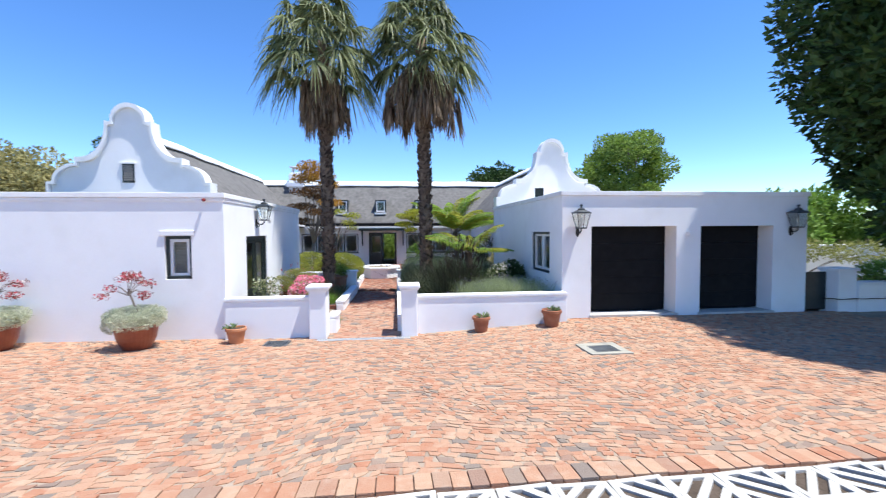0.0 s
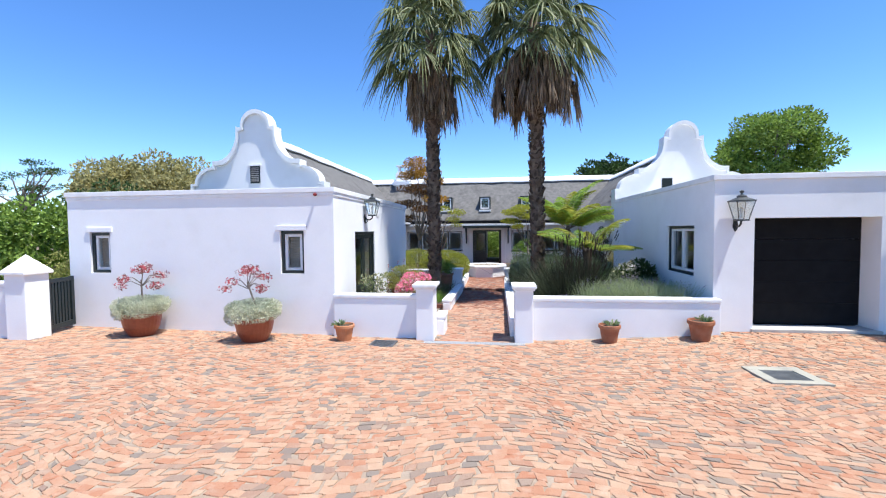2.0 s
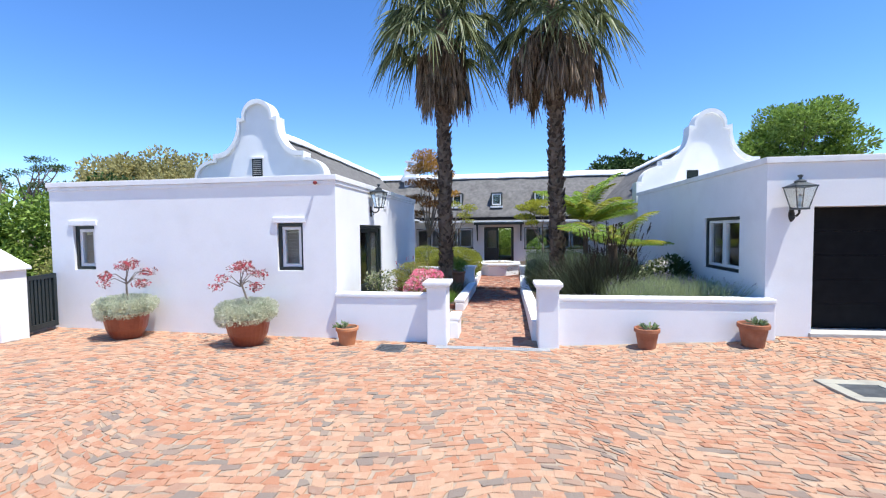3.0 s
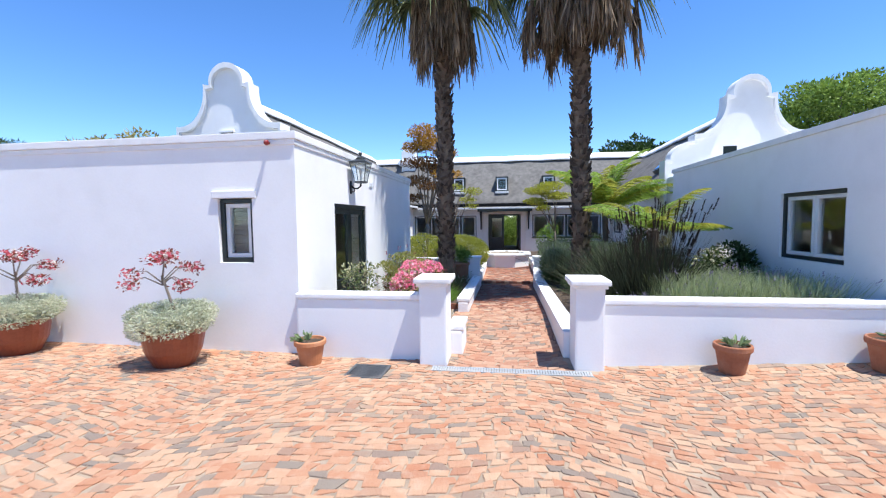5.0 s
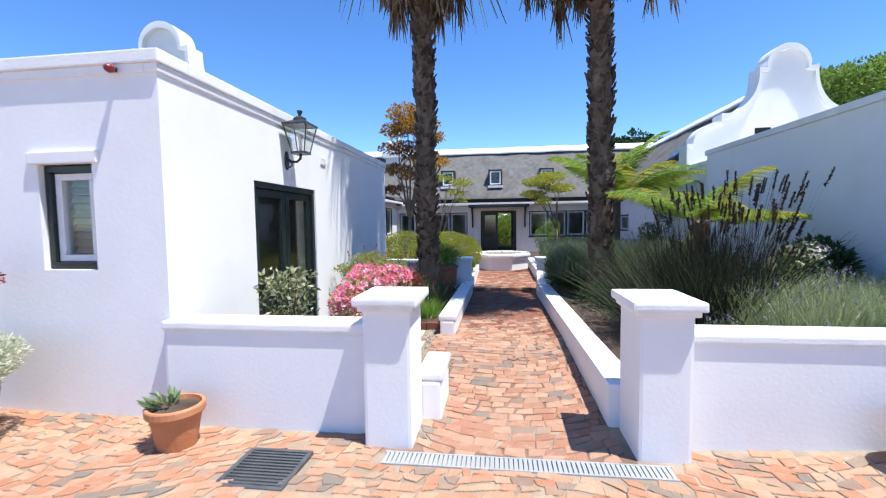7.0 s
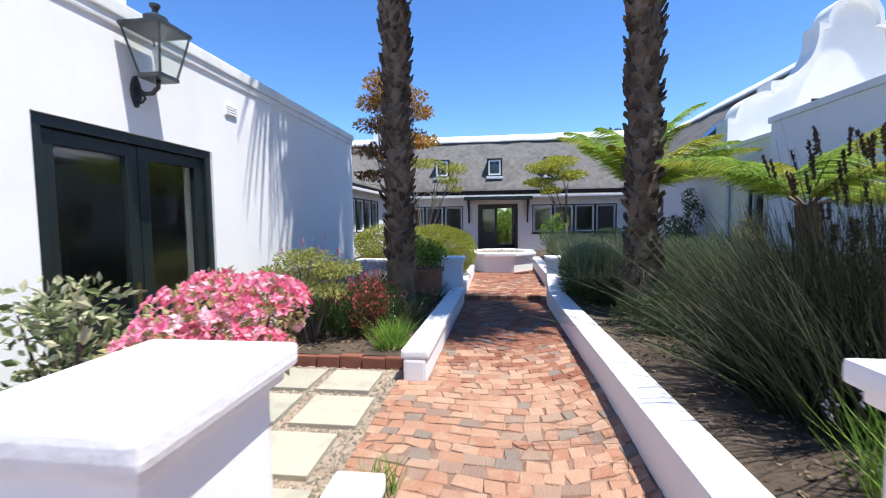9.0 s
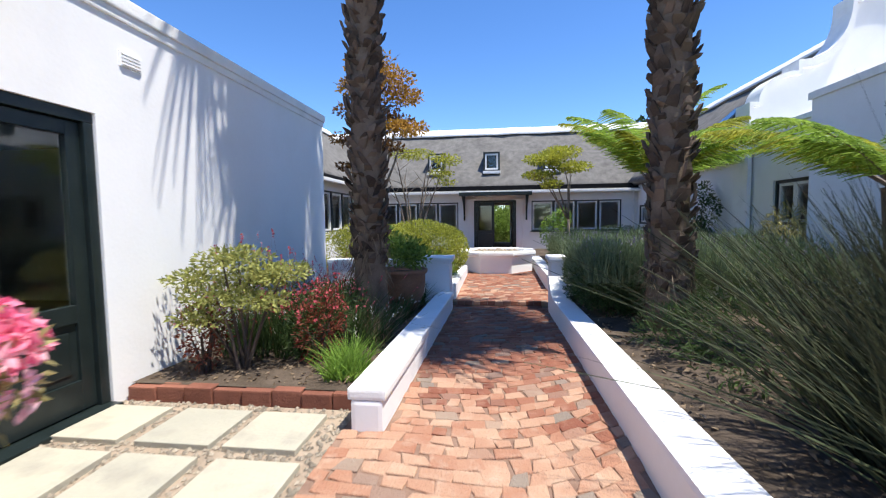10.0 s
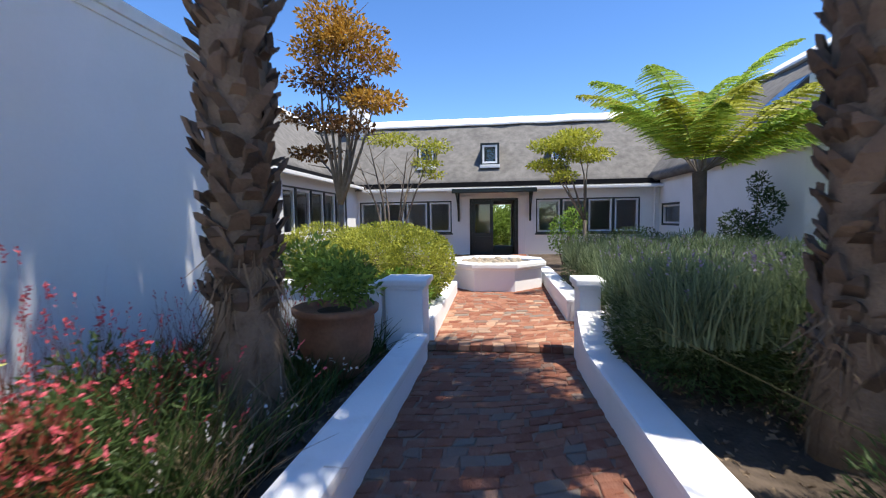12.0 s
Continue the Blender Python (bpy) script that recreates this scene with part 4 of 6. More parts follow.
# fountain basin
fb = thing("fountain_basin", (-0.27, 20.1, 0.0), "white octagonal plastered fountain basin with a projecting rim", "fountain")
prof = [(0.90, -0.15), (0.90, 0.35), (0.97, 0.37), (0.985, 0.40), (0.985, 0.45), (0.96, 0.465), (0.72, 0.465), (0.70, 0.44), (0.70, 0.2)]
g = Geo().lathe(prof, 8, (0, 0, 0))
a = math.pi / 8
g.v = [(-0.27 + x * math.cos(a) - y * math.sin(a), 20.1 + x * math.sin(a) + y * math.cos(a), z) for x, y, z in g.v]
part("basin", g, WHITE, fb)
g = Geo().lathe([(0.71, 0.33), (0.71, 0.335)], 8, (-0.27, 20.1, 0))
part("water", g, WATER, fb)
for k in range(70):
    a, q = k * 2.399, 0.63 * math.sqrt((k + 0.5) / 70)
    g = Geo().lathe([(0.03, 0), (0.07, 0.03), (0.075, 0.06), (0.04, 0.1), (0.01, 0.115)], 8, (-0.27 + q * math.cos(a), 20.1 + q * math.sin(a), 0.30 + 0.03 * (k % 3)), 0.8)
    part("stone", g, GRAVEL, fb, smooth=True)

# ---- far left: pier, wall and timber gate ----
e = thing("boundary_pier", (-8.57, 8.5, 0.0), "white boundary pier with a pyramid cap", "pillar")
part("shaft", Geo().box(-8.79, -8.35, 8.28, 8.72, -0.2, 1.20, 0.02), WHITE, e)
g = Geo().box(-8.84, -8.30, 8.23, 8.77, 1.20, 1.26, 0.012)
g.add([(-8.83, 8.24, 1.26), (-8.31, 8.24, 1.26), (-8.31, 8.76, 1.26), (-8.83, 8.76, 1.26), (-8.57, 8.5, 1.57)], [(3, 2, 1, 0), (0, 1, 4), (1, 2, 4), (2, 3, 4), (3, 0, 4)])
part("cap", g, COPE, e)
low_wall("boundary_wall", -14.0, -8.8, 8.4, 8.65, 0.0, 1.05, "white plastered boundary wall")
gate = thing("garden_gate", (-8.5, 9.05, 0.0), "dark green slatted timber garden gate", "gate")
P0, P1 = Vector((-8.42, 8.70, 0)), Vector((-8.60, 9.40, 0))
dv = P1 - P0
ang = math.atan2(dv.y, dv.x)
mg = Matrix.Translation(P0) @ Matrix.Rotation(ang, 4, "Z")
ln = dv.length


def gate_part(name, a, b, c, d, e0, e1):
    q = Geo().box(a, b, c, d, e0, e1, 0.006)
    q.v = [tuple(mg @ Vector(p)) for p in q.v]
    part(name, q, DARK, gate)


gate_part("rail", 0.02, ln, -0.03, 0.03, 0.98, 1.06)
gate_part("rail", 0.02, ln, -0.03, 0.03, 0.06, 0.16)
gate_part("stile", 0.02, 0.10, -0.032, 0.032, 0.05, 1.07)
gate_part("stile", ln - 0.08, ln, -0.032, 0.032, 0.05, 1.07)
for i in range(6):
    x = 0.13 + i * (ln - 0.22) / 6
    gate_part("slat", x, x + 0.055, -0.02, 0.02, 0.16, 0.98)

# ---- far right: side gate, planter wall ----
sg = thing("side_gate", (10.25, 9.75, 0.2), "dark side gate in the shade beside the garage", "gate")
part("board", Geo().box(10.08, 10.70, 9.78, 9.84, 0.12, 1.02, 0.01), DARK, sg)
e = thing("boundary_pier", (10.95, 9.7, 0.1), "white boundary pier in the shade of a tree", "pillar")
part("shaft", Geo().box(10.72, 11.2, 9.5, 9.95, 0.0, 1.05, 0.02), WHITE, e)
part("cap", Geo().box(10.68, 11.24, 9.46, 9.99, 1.05, 1.12, 0.015), COPE, e)
low_wall("planter_wall", 11.2, 22, 9.45, 9.7, 0.1, 0.80, "long white planter wall in tree shade")
low_wall("boundary_wall", 10.4, 34, 15.0, 15.3, 0.3, 1.45, "white boundary wall beyond the garage")

# ---- plants ----


def crown(parent, blobs, n, size, width, material, name="foliage", up=0.25, shell=0.45, label=""):
    p, d = blob_points(blobs, n, shell)
    d = d + RNG.normal(size=d.shape) * 0.7 + np.array([0, 0, up])
    return part(name, leaves(p, d, size, width), material, parent, label)


def limbs(parent, base, tips, r0, material=BARK, name="trunk", fork=0.45, sway=0.12):
    """A trunk that forks into limbs that reach the tips."""
    g, b = Geo(), Vector(base)
    top = b + (sum((Vector(t) for t in tips), Vector()) / len(tips) - b) * fork
    top.x, top.y = b.x + (top.x - b.x) * 0.4, b.y + (top.y - b.y) * 0.4
    pts = [b, b.lerp(top, 0.33) + Vector((sway * 0.4, -sway * 0.3, 0)), b.lerp(top, 0.66) + Vector((-sway * 0.2, sway * 0.4, 0)), top]
    g.tube(pts, [r0, r0 * 0.85, r0 * 0.75, r0 * 0.7], 10)
    for t in tips:
        t = Vector(t)
        m = top.lerp(t, 0.5) + Vector((RNG.uniform(-sway, sway), RNG.uniform(-sway, sway), sway * 0.6))
        g.tube([top - Vector((0, 0, r0 * 0.3)), m, t], [r0 * 0.55, r0 * 0.33, r0 * 0.1], 7)
        for k in range(3):
            s = m.lerp(t, 0.3 + 0.25 * k)
            e = s + Vector((RNG.uniform(-1, 1), RNG.uniform(-1, 1), RNG.uniform(0, 0.9))) * (t - m).length * 0.5
            g.tube([s, e], [r0 * 0.16, r0 * 0.05], 5)
    return part(name, g, material, parent, smooth=True)


def tree(name, base, c, rx, ry, rz, clumps, clump, n, leaf, material, label, seed, r0=0.2, group=""):
    e = thing(name, base, label, "tree", group)
    b = ring_blobs(c, rx, ry, rz, clumps, clump, seed)
    limbs(e, base, [tuple(q[:3]) for q in b[:9]], r0)
    crown(e, b, n, leaf, leaf * 0.55, material, "crown")
    return e


def bush(name, base, blobs, n, leaf, width, material, label, category="shrub", stems=5, up=0.3, shell=0.5):
    e = thing(name, base, label, category)
    g = Geo()
    B = Vector(base)
    for k in range(stems):
        q = blobs[k % len(blobs)]
        t = Vector((q[0] + RNG.uniform(-0.5, 0.5) * q[3], q[1] + RNG.uniform(-0.5, 0.5) * q[4], q[2]))
        g.tube([B + Vector((RNG.uniform(-0.04, 0.04), RNG.uniform(-0.04, 0.04), -0.08)), B.lerp(t, 0.5), t], [0.016, 0.011, 0.005], 6)
    part("stem", g, PALMBARK, e)
    crown(e, blobs, n, leaf, width, material, up=up, shell=shell)
    return e


def petals(parent, blobs, n, size, material, name="blossom", shell=0.25, top=True):
    """Small open flowers: five petals each, on the outside of the clumps."""
    p, d = blob_points(blobs, n, shell)
    if top:
        d[:, 2] = np.abs(d[:, 2]) * 0.9 + 0.1
        b = np.array(blobs, float)
        i = RNG.choice(len(b), n)
        d /= np.linalg.norm(d, axis=1, keepdims=True)
        p = b[i, :3] + d * b[i, 3:] * RNG.uniform(0.85, 1.08, (n, 1))
    s = np.cross(d, RNG.normal(size=d.shape))
    s /= np.linalg.norm(s, axis=1, keepdims=True)
    u = np.cross(d, s)
    out = []
    for k in range(5):
        a = 2 * math.pi * k / 5
        w = s * math.cos(a) + u * math.sin(a) + d * 0.45
        out.append(leaves(p, w, size, size * 0.7, 0.15, 0.25))
    return part(name, join(*out), material, parent)


def fan_fronds(c, dirs, petiole, size, count, droop, width, spread=1.75):
    """Fan-palm leaves: a stalk and many narrow segments that droop at the tips."""
    stalks, segs = Geo(), []
    c = Vector(c)
    for d, pl in zip(dirs, petiole):
        d = Vector(d).normalized()
        h = c + d * pl
        h.z -= 0.12 * pl
        stalks.tube([c + d * 0.1, c + d * pl * 0.55 + Vector((0, 0, 0.03)), h], [0.028, 0.02, 0.014], 5)
        s = d.cross(Vector((0, 0, 1)))
        s = s.normalized() if s.length > 0.05 else Vector((1, 0, 0))
        u = s.cross(d)
        k = np.linspace(-spread, spread, count) + RNG.normal(size=count) * 0.04
        f = d + Vector((0, 0, -0.25))
        w = np.array([list(f * math.cos(a) + s * math.sin(a) + u * (0.18 * math.cos(a))) for a in k])
        L = size * (0.72 + 0.28 * np.cos(k * 0.8))[:, None] * RNG.uniform(0.85, 1.1, (count, 1))
        b = np.tile(np.array(h), (count, 1))
        bend = np.array([[0, 0, -1.0]]) * L * droop * RNG.uniform(0.6, 1.3, (count, 1))
        segs.append(blades(b, b + w * L, width, bend, 4))
    return stalks, join(*segs)


def palm(x, y, z0, skirt0, skirt1, heart, lean, seed, label, rt=0.17, foot=0.5, wide=0.5):
    global RNG
    RNG = np.random.default_rng(seed)
    e = thing("fan_palm", (x, y, z0), label, "palm tree", "pair of palms")
    g = Geo()
    H = heart - z0
    pts, rad = [], []
    for i in range(15):
        t = i / 14
        pts.append((x + lean[0] * t * t, y + lean[1] * t * t, z0 - 0.1 + (H + 0.1) * t))
        rad.append(rt + 0.05 * math.exp(-t * 16) + 0.010 * math.sin(i * 2.1))
    g.tube(pts, rad, 18)
    part("trunk", g, PALMFOOT, e, smooth=True)
    g = Geo()
    z, k = z0 + foot, 0
    while z < skirt0 + 0.5:
        t = (z - z0) / H
        cx, cy = x + lean[0] * t * t, y + lean[1] * t * t
        n = 9
        for i in range(n):
            a = 2 * math.pi * (i + 0.5 * (k % 2)) / n + RNG.uniform(-0.3, 0.3)
            o, s = Vector((math.cos(a), math.sin(a), 0)), Vector((-math.sin(a), math.cos(a), 0))
            up = Vector((0, 0, 1))
            L, W, f = RNG.uniform(0.06, 0.19), RNG.uniform(0.35, 0.85) * rt, RNG.uniform(0.05, 0.5) ** 1.5
            b = Vector((cx, cy, z + RNG.uniform(-0.05, 0.05))) + o * (rt - 0.005)
            sk = s * RNG.uniform(-0.12, 0.12)
            m = b + up * L * 0.6 + o * (0.045 + f * L * 0.45) + sk * 0.6
            tip = b + up * L * RNG.uniform(0.75, 1.15) + o * (0.04 + f * L) + sk
            v = [b - s * W / 2, b + s * W / 2, m + s * W * 0.40, tip + s * W * 0.16, tip - s * W * RNG.uniform(0.0, 0.22), m - s * W * 0.40]
            w = [p - o * 0.03 - up * 0.012 for p in v]
            g.add(v + w, [(0, 1, 2, 5), (5, 2, 3, 4), (11, 8, 7, 6), (10, 9, 8, 11), (1, 7, 8, 2), (2, 8, 9, 3), (3, 9, 10, 4), (4, 10, 11, 5), (5, 11, 6, 0)])
        z += 0.085
        k += 1
    tagged(part("bark", g, PALMBARK, e, "broken brown leaf bases"), kind="stuff")
    # loose fibres round the foot
    m = 260
    a, zz = RNG.uniform(0, 2 * math.pi, m), z0 + RNG.uniform(0.25, foot + 0.35, m)
    b = np.stack([x + (rt + 0.02) * np.cos(a), y + (rt + 0.02) * np.sin(a), zz], 1)
    tip = b + np.stack([0.05 * np.cos(a) + RNG.normal(size=m) * 0.05, 0.05 * np.sin(a) + RNG.normal(size=m) * 0.05, -RNG.uniform(0.1, 0.28, m)], 1)
    tagged(part("fibre", blades(b, tip, 0.012, RNG.normal(size=(m, 3)) * 0.03, 3), L_DEAD, e, "loose grey fibres"), kind="stuff")
    cx, cy = x + lean[0], y + lean[1]
    # hanging skirt of dead fronds
    st, sg = Geo(), []
    for i in range(210):
        a, zz = RNG.uniform(0, 2 * math.pi), RNG.uniform(skirt0 + 0.9, skirt1)
        o, s = np.array([math.cos(a), math.sin(a), 0]), np.array([-math.sin(a), math.cos(a), 0])
        r = wide * RNG.uniform(0.3, 1.0) * (0.8 + 0.2 * (skirt1 - zz) / (skirt1 - skirt0 - 0.9)) + 0.06
        b0, hub = np.array([cx, cy, zz]), np.array([cx, cy, zz - 0.16 - 0.25 * r]) + o * r
        st.tube([b0 + o * 0.1, b0 + o * r * 0.6 + np.array([0, 0, 0.02]), hub], [0.024, 0.018, 0.012], 5)
        k = np.linspace(-1, 1, 15)[:, None] + RNG.normal(size=(15, 1)) * 0.06
        L = RNG.uniform(0.55, 0.85) * RNG.uniform(0.7, 1.1, (15, 1))
        tip = hub + (o * RNG.uniform(-0.12, 0.16) + s * k * 0.30 + np.array([0, 0, -1.0])) * L
        bend = -s * k * 0.14 * L + RNG.normal(size=(15, 3)) * 0.05
        sg.append(blades(np.tile(hub, (15, 1)), tip, 0.062, bend, 3))
    sk = part("skirt", join(*sg), L_DEAD, e, "hanging skirt of dead brown fronds")
    tagged(part("petiole", st, L_DEAD, sk), kind="stuff")
    # green crown
    st, sg = Geo(), []
    for i in range(66):
        a = i * 2.399 + RNG.uniform(-0.2, 0.2)
        el = -0.45 + 1.75 * (i / 66) ** 0.9 + RNG.uniform(-0.15, 0.15)
        d = (math.cos(a) * math.cos(el), math.sin(a) * math.cos(el), math.sin(el))
        s1, f1 = fan_fronds((cx, cy, heart - 0.45 + 0.8 * i / 66), [d], [RNG.uniform(0.75, 1.3)], RNG.uniform(0.72, 0.95), 26, 1.05, 0.08)
        st.add(s1.v, s1.f)
        sg.append(f1)
    cr = part("crown", join(*sg), L_PALM, e, "green drooping fan leaves")
    tagged(part("petiole", st, L_LAV, cr), kind="stuff")
    return e


palm(-1.60, 14.15, -0.02, 5.0, 6.95, 7.75, (-0.06, -0.05), 3, "tall fan palm with a brown skirt in a flower bed", 0.155, 0.8, 0.72)
palm(1.405, 14.02, 0.05, 5.15, 7.05, 7.95, (-0.12, 0.0), 5, "tall fan palm with a ragged grey skirt among lavender", 0.168, 0.42, 1.3)
RNG = np.random.default_rng(11)


def tree_fern(x, y, z0, crown_z, length, count, label, mat_a, mat_b, seed, low=0.05, high=1.1):
    """A trunk and arching feathered fronds that rise at angles from low to high and bend over."""
    global RNG
    RNG = np.random.default_rng(seed)
    e = thing("tree_fern", (x, y, z0), label, "fern")
    g = Geo()
    g.tube([(x, y, z0 - 0.1), (x + 0.03, y, (z0 + crown_z) / 2), (x, y, crown_z)], [0.12, 0.09, 0.11], 12)
    part("trunk", g, PALMBARK, e, "dark fibrous trunk")
    for mat, pick in ((mat_a, 0), (mat_b, 1)):
        ribs, lo, hi, sag = Geo(), [], [], []
        for i in range(count):
            if (i % 3 == 2) != (pick == 1):
                continue
            a = i * 2.399 + RNG.uniform(-0.25, 0.25)
            L = length * RNG.uniform(0.75, 1.12)
            el = low + (high - low) * ((i * 0.618) % 1.0)
            o = np.array([math.cos(a), math.sin(a), 0])
            s = np.array([-math.sin(a), math.cos(a), 0])
            p, cv = np.array([x, y, crown_z]) + o * 0.06, []
            for k in range(15):
                cv.append(p)
                q = el - (0.45 + 0.62 * el) * (k / 14) ** 1.9
                p = p + (o * math.cos(q) + np.array([0, 0, math.sin(q)])) * L / 14
            ribs.tube(cv, [0.013 * (1 - 0.85 * k / 14) for k in range(15)], 4)
            for k in np.linspace(0.16, 0.995, 44):
                m = int(k * 14)
                q = cv[m] + (cv[m + 1] - cv[m]) * (k * 14 - m)
                tang = cv[m + 1] - cv[m]
                tang = tang / np.linalg.norm(tang)
                up = np.cross(s, tang)
                w = (0.21 * L * math.sin(math.pi * (0.14 + 0.83 * k)) ** 0.9 + 0.02) * RNG.uniform(0.8, 1.1)
                for sd in (-1, 1):
                    d = s * sd + tang * 0.55 + up * 0.22 + RNG.normal(size=3) * 0.05
                    d = d / np.linalg.norm(d)
                    lo.append(q)
                    hi.append(q + d * w)
                    sag.append(np.array([0, 0, -0.28 * w]) + tang * 0.08 * w)
        lo, hi, sag = np.array(lo), np.array(hi), np.array(sag)
        strips = [blades(lo, hi, 0.018 * length, sag, 4)]
        # toothed edges of the pinnae
        for t in np.linspace(0.12, 0.92, 8):
            c = lo + (hi - lo) * t + sag * t * t
            for sd in (-1, 1):
                side = np.cross(hi - lo, np.array([[0.0, 0.0, 1.0]])) * sd
                strips.append(leaves(c, side * 0.8 + (hi - lo) * 0.6, 0.026 * length * (1.15 - 0.8 * t), 0.011 * length * (1.15 - 0.8 * t), 0.1, 0.2))
        fr = part("fronds", join(*strips[1:]), mat, e)
        part("pinna", strips[0], mat, fr)
        part("ribs", ribs, BARK, fr)
    return e


tree_fern(3.10, 19.6, 0.05, 1.95, 2.35, 24, "tree fern with bright green arching fronds", L_FERN, L_FERNY, 21, 0.45, 1.42)
tree_fern(2.6, 13.1, 0.15, 1.4, 1.3, 18, "tree fern with yellow-green fronds above dark reeds", L_FERN, L_FERNY, 22, 0.2, 1.0)
RNG = np.random.default_rng(31)

# copper maple, bare maple and the yellow one by the entrance
e = thing("maple_tree", (-3.05, 19.5, 0.0), "slender maple with copper and dark layered foliage", "tree")
bl = np.array([(-3.1, 19.5, 4.75, 0.62, 0.6, 0.28), (-2.75, 19.3, 4.35, 0.7, 0.6, 0.22), (-2.4, 19.6, 4.05, 0.5, 0.5, 0.16), (-3.4, 19.6, 4.3, 0.55, 0.5, 0.2), (-2.3, 19.3, 3.25, 0.55, 0.5, 0.14)])
bd = np.array([(-3.2, 19.4, 3.7, 0.75, 0.7, 0.18), (-2.7, 19.7, 3.5, 0.55, 0.5, 0.16), (-3.5, 19.5, 3.1, 0.6, 0.6, 0.15), (-2.8, 19.2, 2.85, 0.5, 0.5, 0.13), (-3.6, 19.8, 2.5, 0.5, 0.5, 0.12)])
limbs(e, (-3.05, 19.5, 0.0), [tuple(q[:3]) for q in np.concatenate([bl, bd])], 0.075, fork=0.42)
crown(e, bl, 4000, 0.085, 0.045, L_MAPLE, shell=0.8)
crown(e, bd, 3000, 0.08, 0.045, L_BRONZE, shell=0.8)
e = thing("young_maple", (-2.55, 21.2, 0.05), "multi-stemmed pale maple with sparse yellow leaves", "tree")
g = Geo()
for k in range(6):
    a = k * 1.05
    t = Vector((-2.45 + 0.85 * math.cos(a), 21.2 + 0.7 * math.sin(a), 2.75 + 0.3 * math.sin(k * 2.0)))
    b0 = Vector((-2.55, 21.2, -0.05))
    m1 = b0.lerp(t, 0.45) + Vector((0.05, 0, 0.35))
    g.tube([b0 + Vector((0.03 * k - 0.08, 0, 0)), m1, t], [0.035, 0.022, 0.006], 7)
    for j in range(7):
        s = m1.lerp(t, 0.1 + 0.12 * j)
        g.tube([s, s + Vector((RNG.uniform(-0.5, 0.5), RNG.uniform(-0.5, 0.5), RNG.uniform(0.15, 0.5)))], [0.009, 0.003], 4)
part("stem", g, BARK, e)
crown(e, [(-1.55, 21.0, 2.75, 0.42, 0.4, 0.14), (-1.75, 21.3, 2.45, 0.35, 0.4, 0.1), (-2.5, 21.1, 2.95, 0.6, 0.5, 0.12), (-1.6, 21.2, 2.2, 0.3, 0.3, 0.08)], 1500, 0.07, 0.035, L_FERNY, shell=0.8)
e = thing("young_maple", (1.75, 21.6, 0.05), "small maple with layered yellow-green foliage by the windows", "tree")
bl = [(1.0, 21.4, 2.75, 0.55, 0.5, 0.14), (1.45, 21.6, 2.95, 0.55, 0.5, 0.14), (0.9, 21.5, 2.35, 0.45, 0.4, 0.12), (1.7, 21.5, 2.55, 0.55, 0.5, 0.13), (1.15, 21.3, 2.1, 0.3, 0.3, 0.1)]
limbs(e, (1.75, 21.6, 0.05), [q[:3] for q in bl], 0.05, fork=0.45)
crown(e, bl, 4200, 0.075, 0.035, L_FERNY, shell=0.8)

# clipped bushes and the shrubs of the far garden
bush("clipped_bush", (-1.65, 17.5, 0.1), [(-1.65, 17.5, 0.74, 0.78, 0.72, 0.46), (-2.1, 17.7, 0.7, 0.6, 0.6, 0.42), (-1.2, 17.35, 0.66, 0.45, 0.55, 0.44)], 22000, 0.036, 0.021, L_BUSH, "rounded clipped bush, lime green on top", shell=0.25)
bush("clipped_bush", (-3.0, 18.6, 0.1), [(-3.0, 18.6, 0.75, 0.7, 0.7, 0.45), (-3.5, 18.3, 0.6, 0.5, 0.5, 0.4)], 6000, 0.045, 0.025, L_BUSH, "rounded clipped bush behind the garden wall", shell=0.3)
b = bush("flowering_shrub", (-1.25, 16.9, 0.1), [(-1.35, 16.85, 0.35, 0.35, 0.3, 0.3), (-1.2, 17.6, 0.3, 0.2, 0.6, 0.25)], 2600, 0.06, 0.03, L_FRESH, "low leafy shrub with a few white flowers")
petals(b, [(-1.35, 16.85, 0.4, 0.35, 0.3, 0.3), (-1.2, 17.6, 0.35, 0.22, 0.6, 0.25)], 40, 0.022, F_WHITE)
bush("window_shrub", (3.9, 25.6, 0.1), [(3.9, 25.6, 0.5, 0.9, 0.5, 0.45), (2.4, 25.7, 0.45, 0.8, 0.4, 0.4)], 3000, 0.06, 0.03, L_SHADE, "dark leafy shrub under the windows")
b = bush("rose_shrub", (1.35, 22.6, 0.1), [(1.35, 22.6, 0.8, 0.35, 0.3, 0.5), (1.6, 22.5, 1.2, 0.3, 0.25, 0.3)], 1100, 0.06, 0.035, L_FRESH, "thin rose bush with pale buds")
bush("wall_shrub", (4.6, 20.9, 0.1), [(4.6, 20.9, 0.7, 0.35, 0.4, 0.5), (4.75, 20.6, 1.35, 0.22, 0.3, 0.35), (4.5, 21.2, 1.0, 0.3, 0.35, 0.35), (4.8, 21.0, 1.75, 0.16, 0.25, 0.3), (4.3, 20.2, 0.6, 0.35, 0.4, 0.45)], 3200, 0.07, 0.03, L_SHADE, "dense green shrub against the wing wall")
bush("wall_shrub", (4.5, 17.3, 0.1), [(4.4, 17.2, 0.6, 0.4, 0.6, 0.5), (4.6, 17.6, 0.9, 0.3, 0.4, 0.5)], 2600, 0.08, 0.02, L_OLIVE, "fine-leaved shrub below a side window")
bush("wing_shrub", (-4.3, 22.5, 0.1), [(-4.3, 22.5, 0.5, 0.5, 1.5, 0.45), (-4.2, 25, 0.5, 0.5, 1.2, 0.4)], 3500, 0.06, 0.03, L_SHADE, "dark shrub under the wing windows")


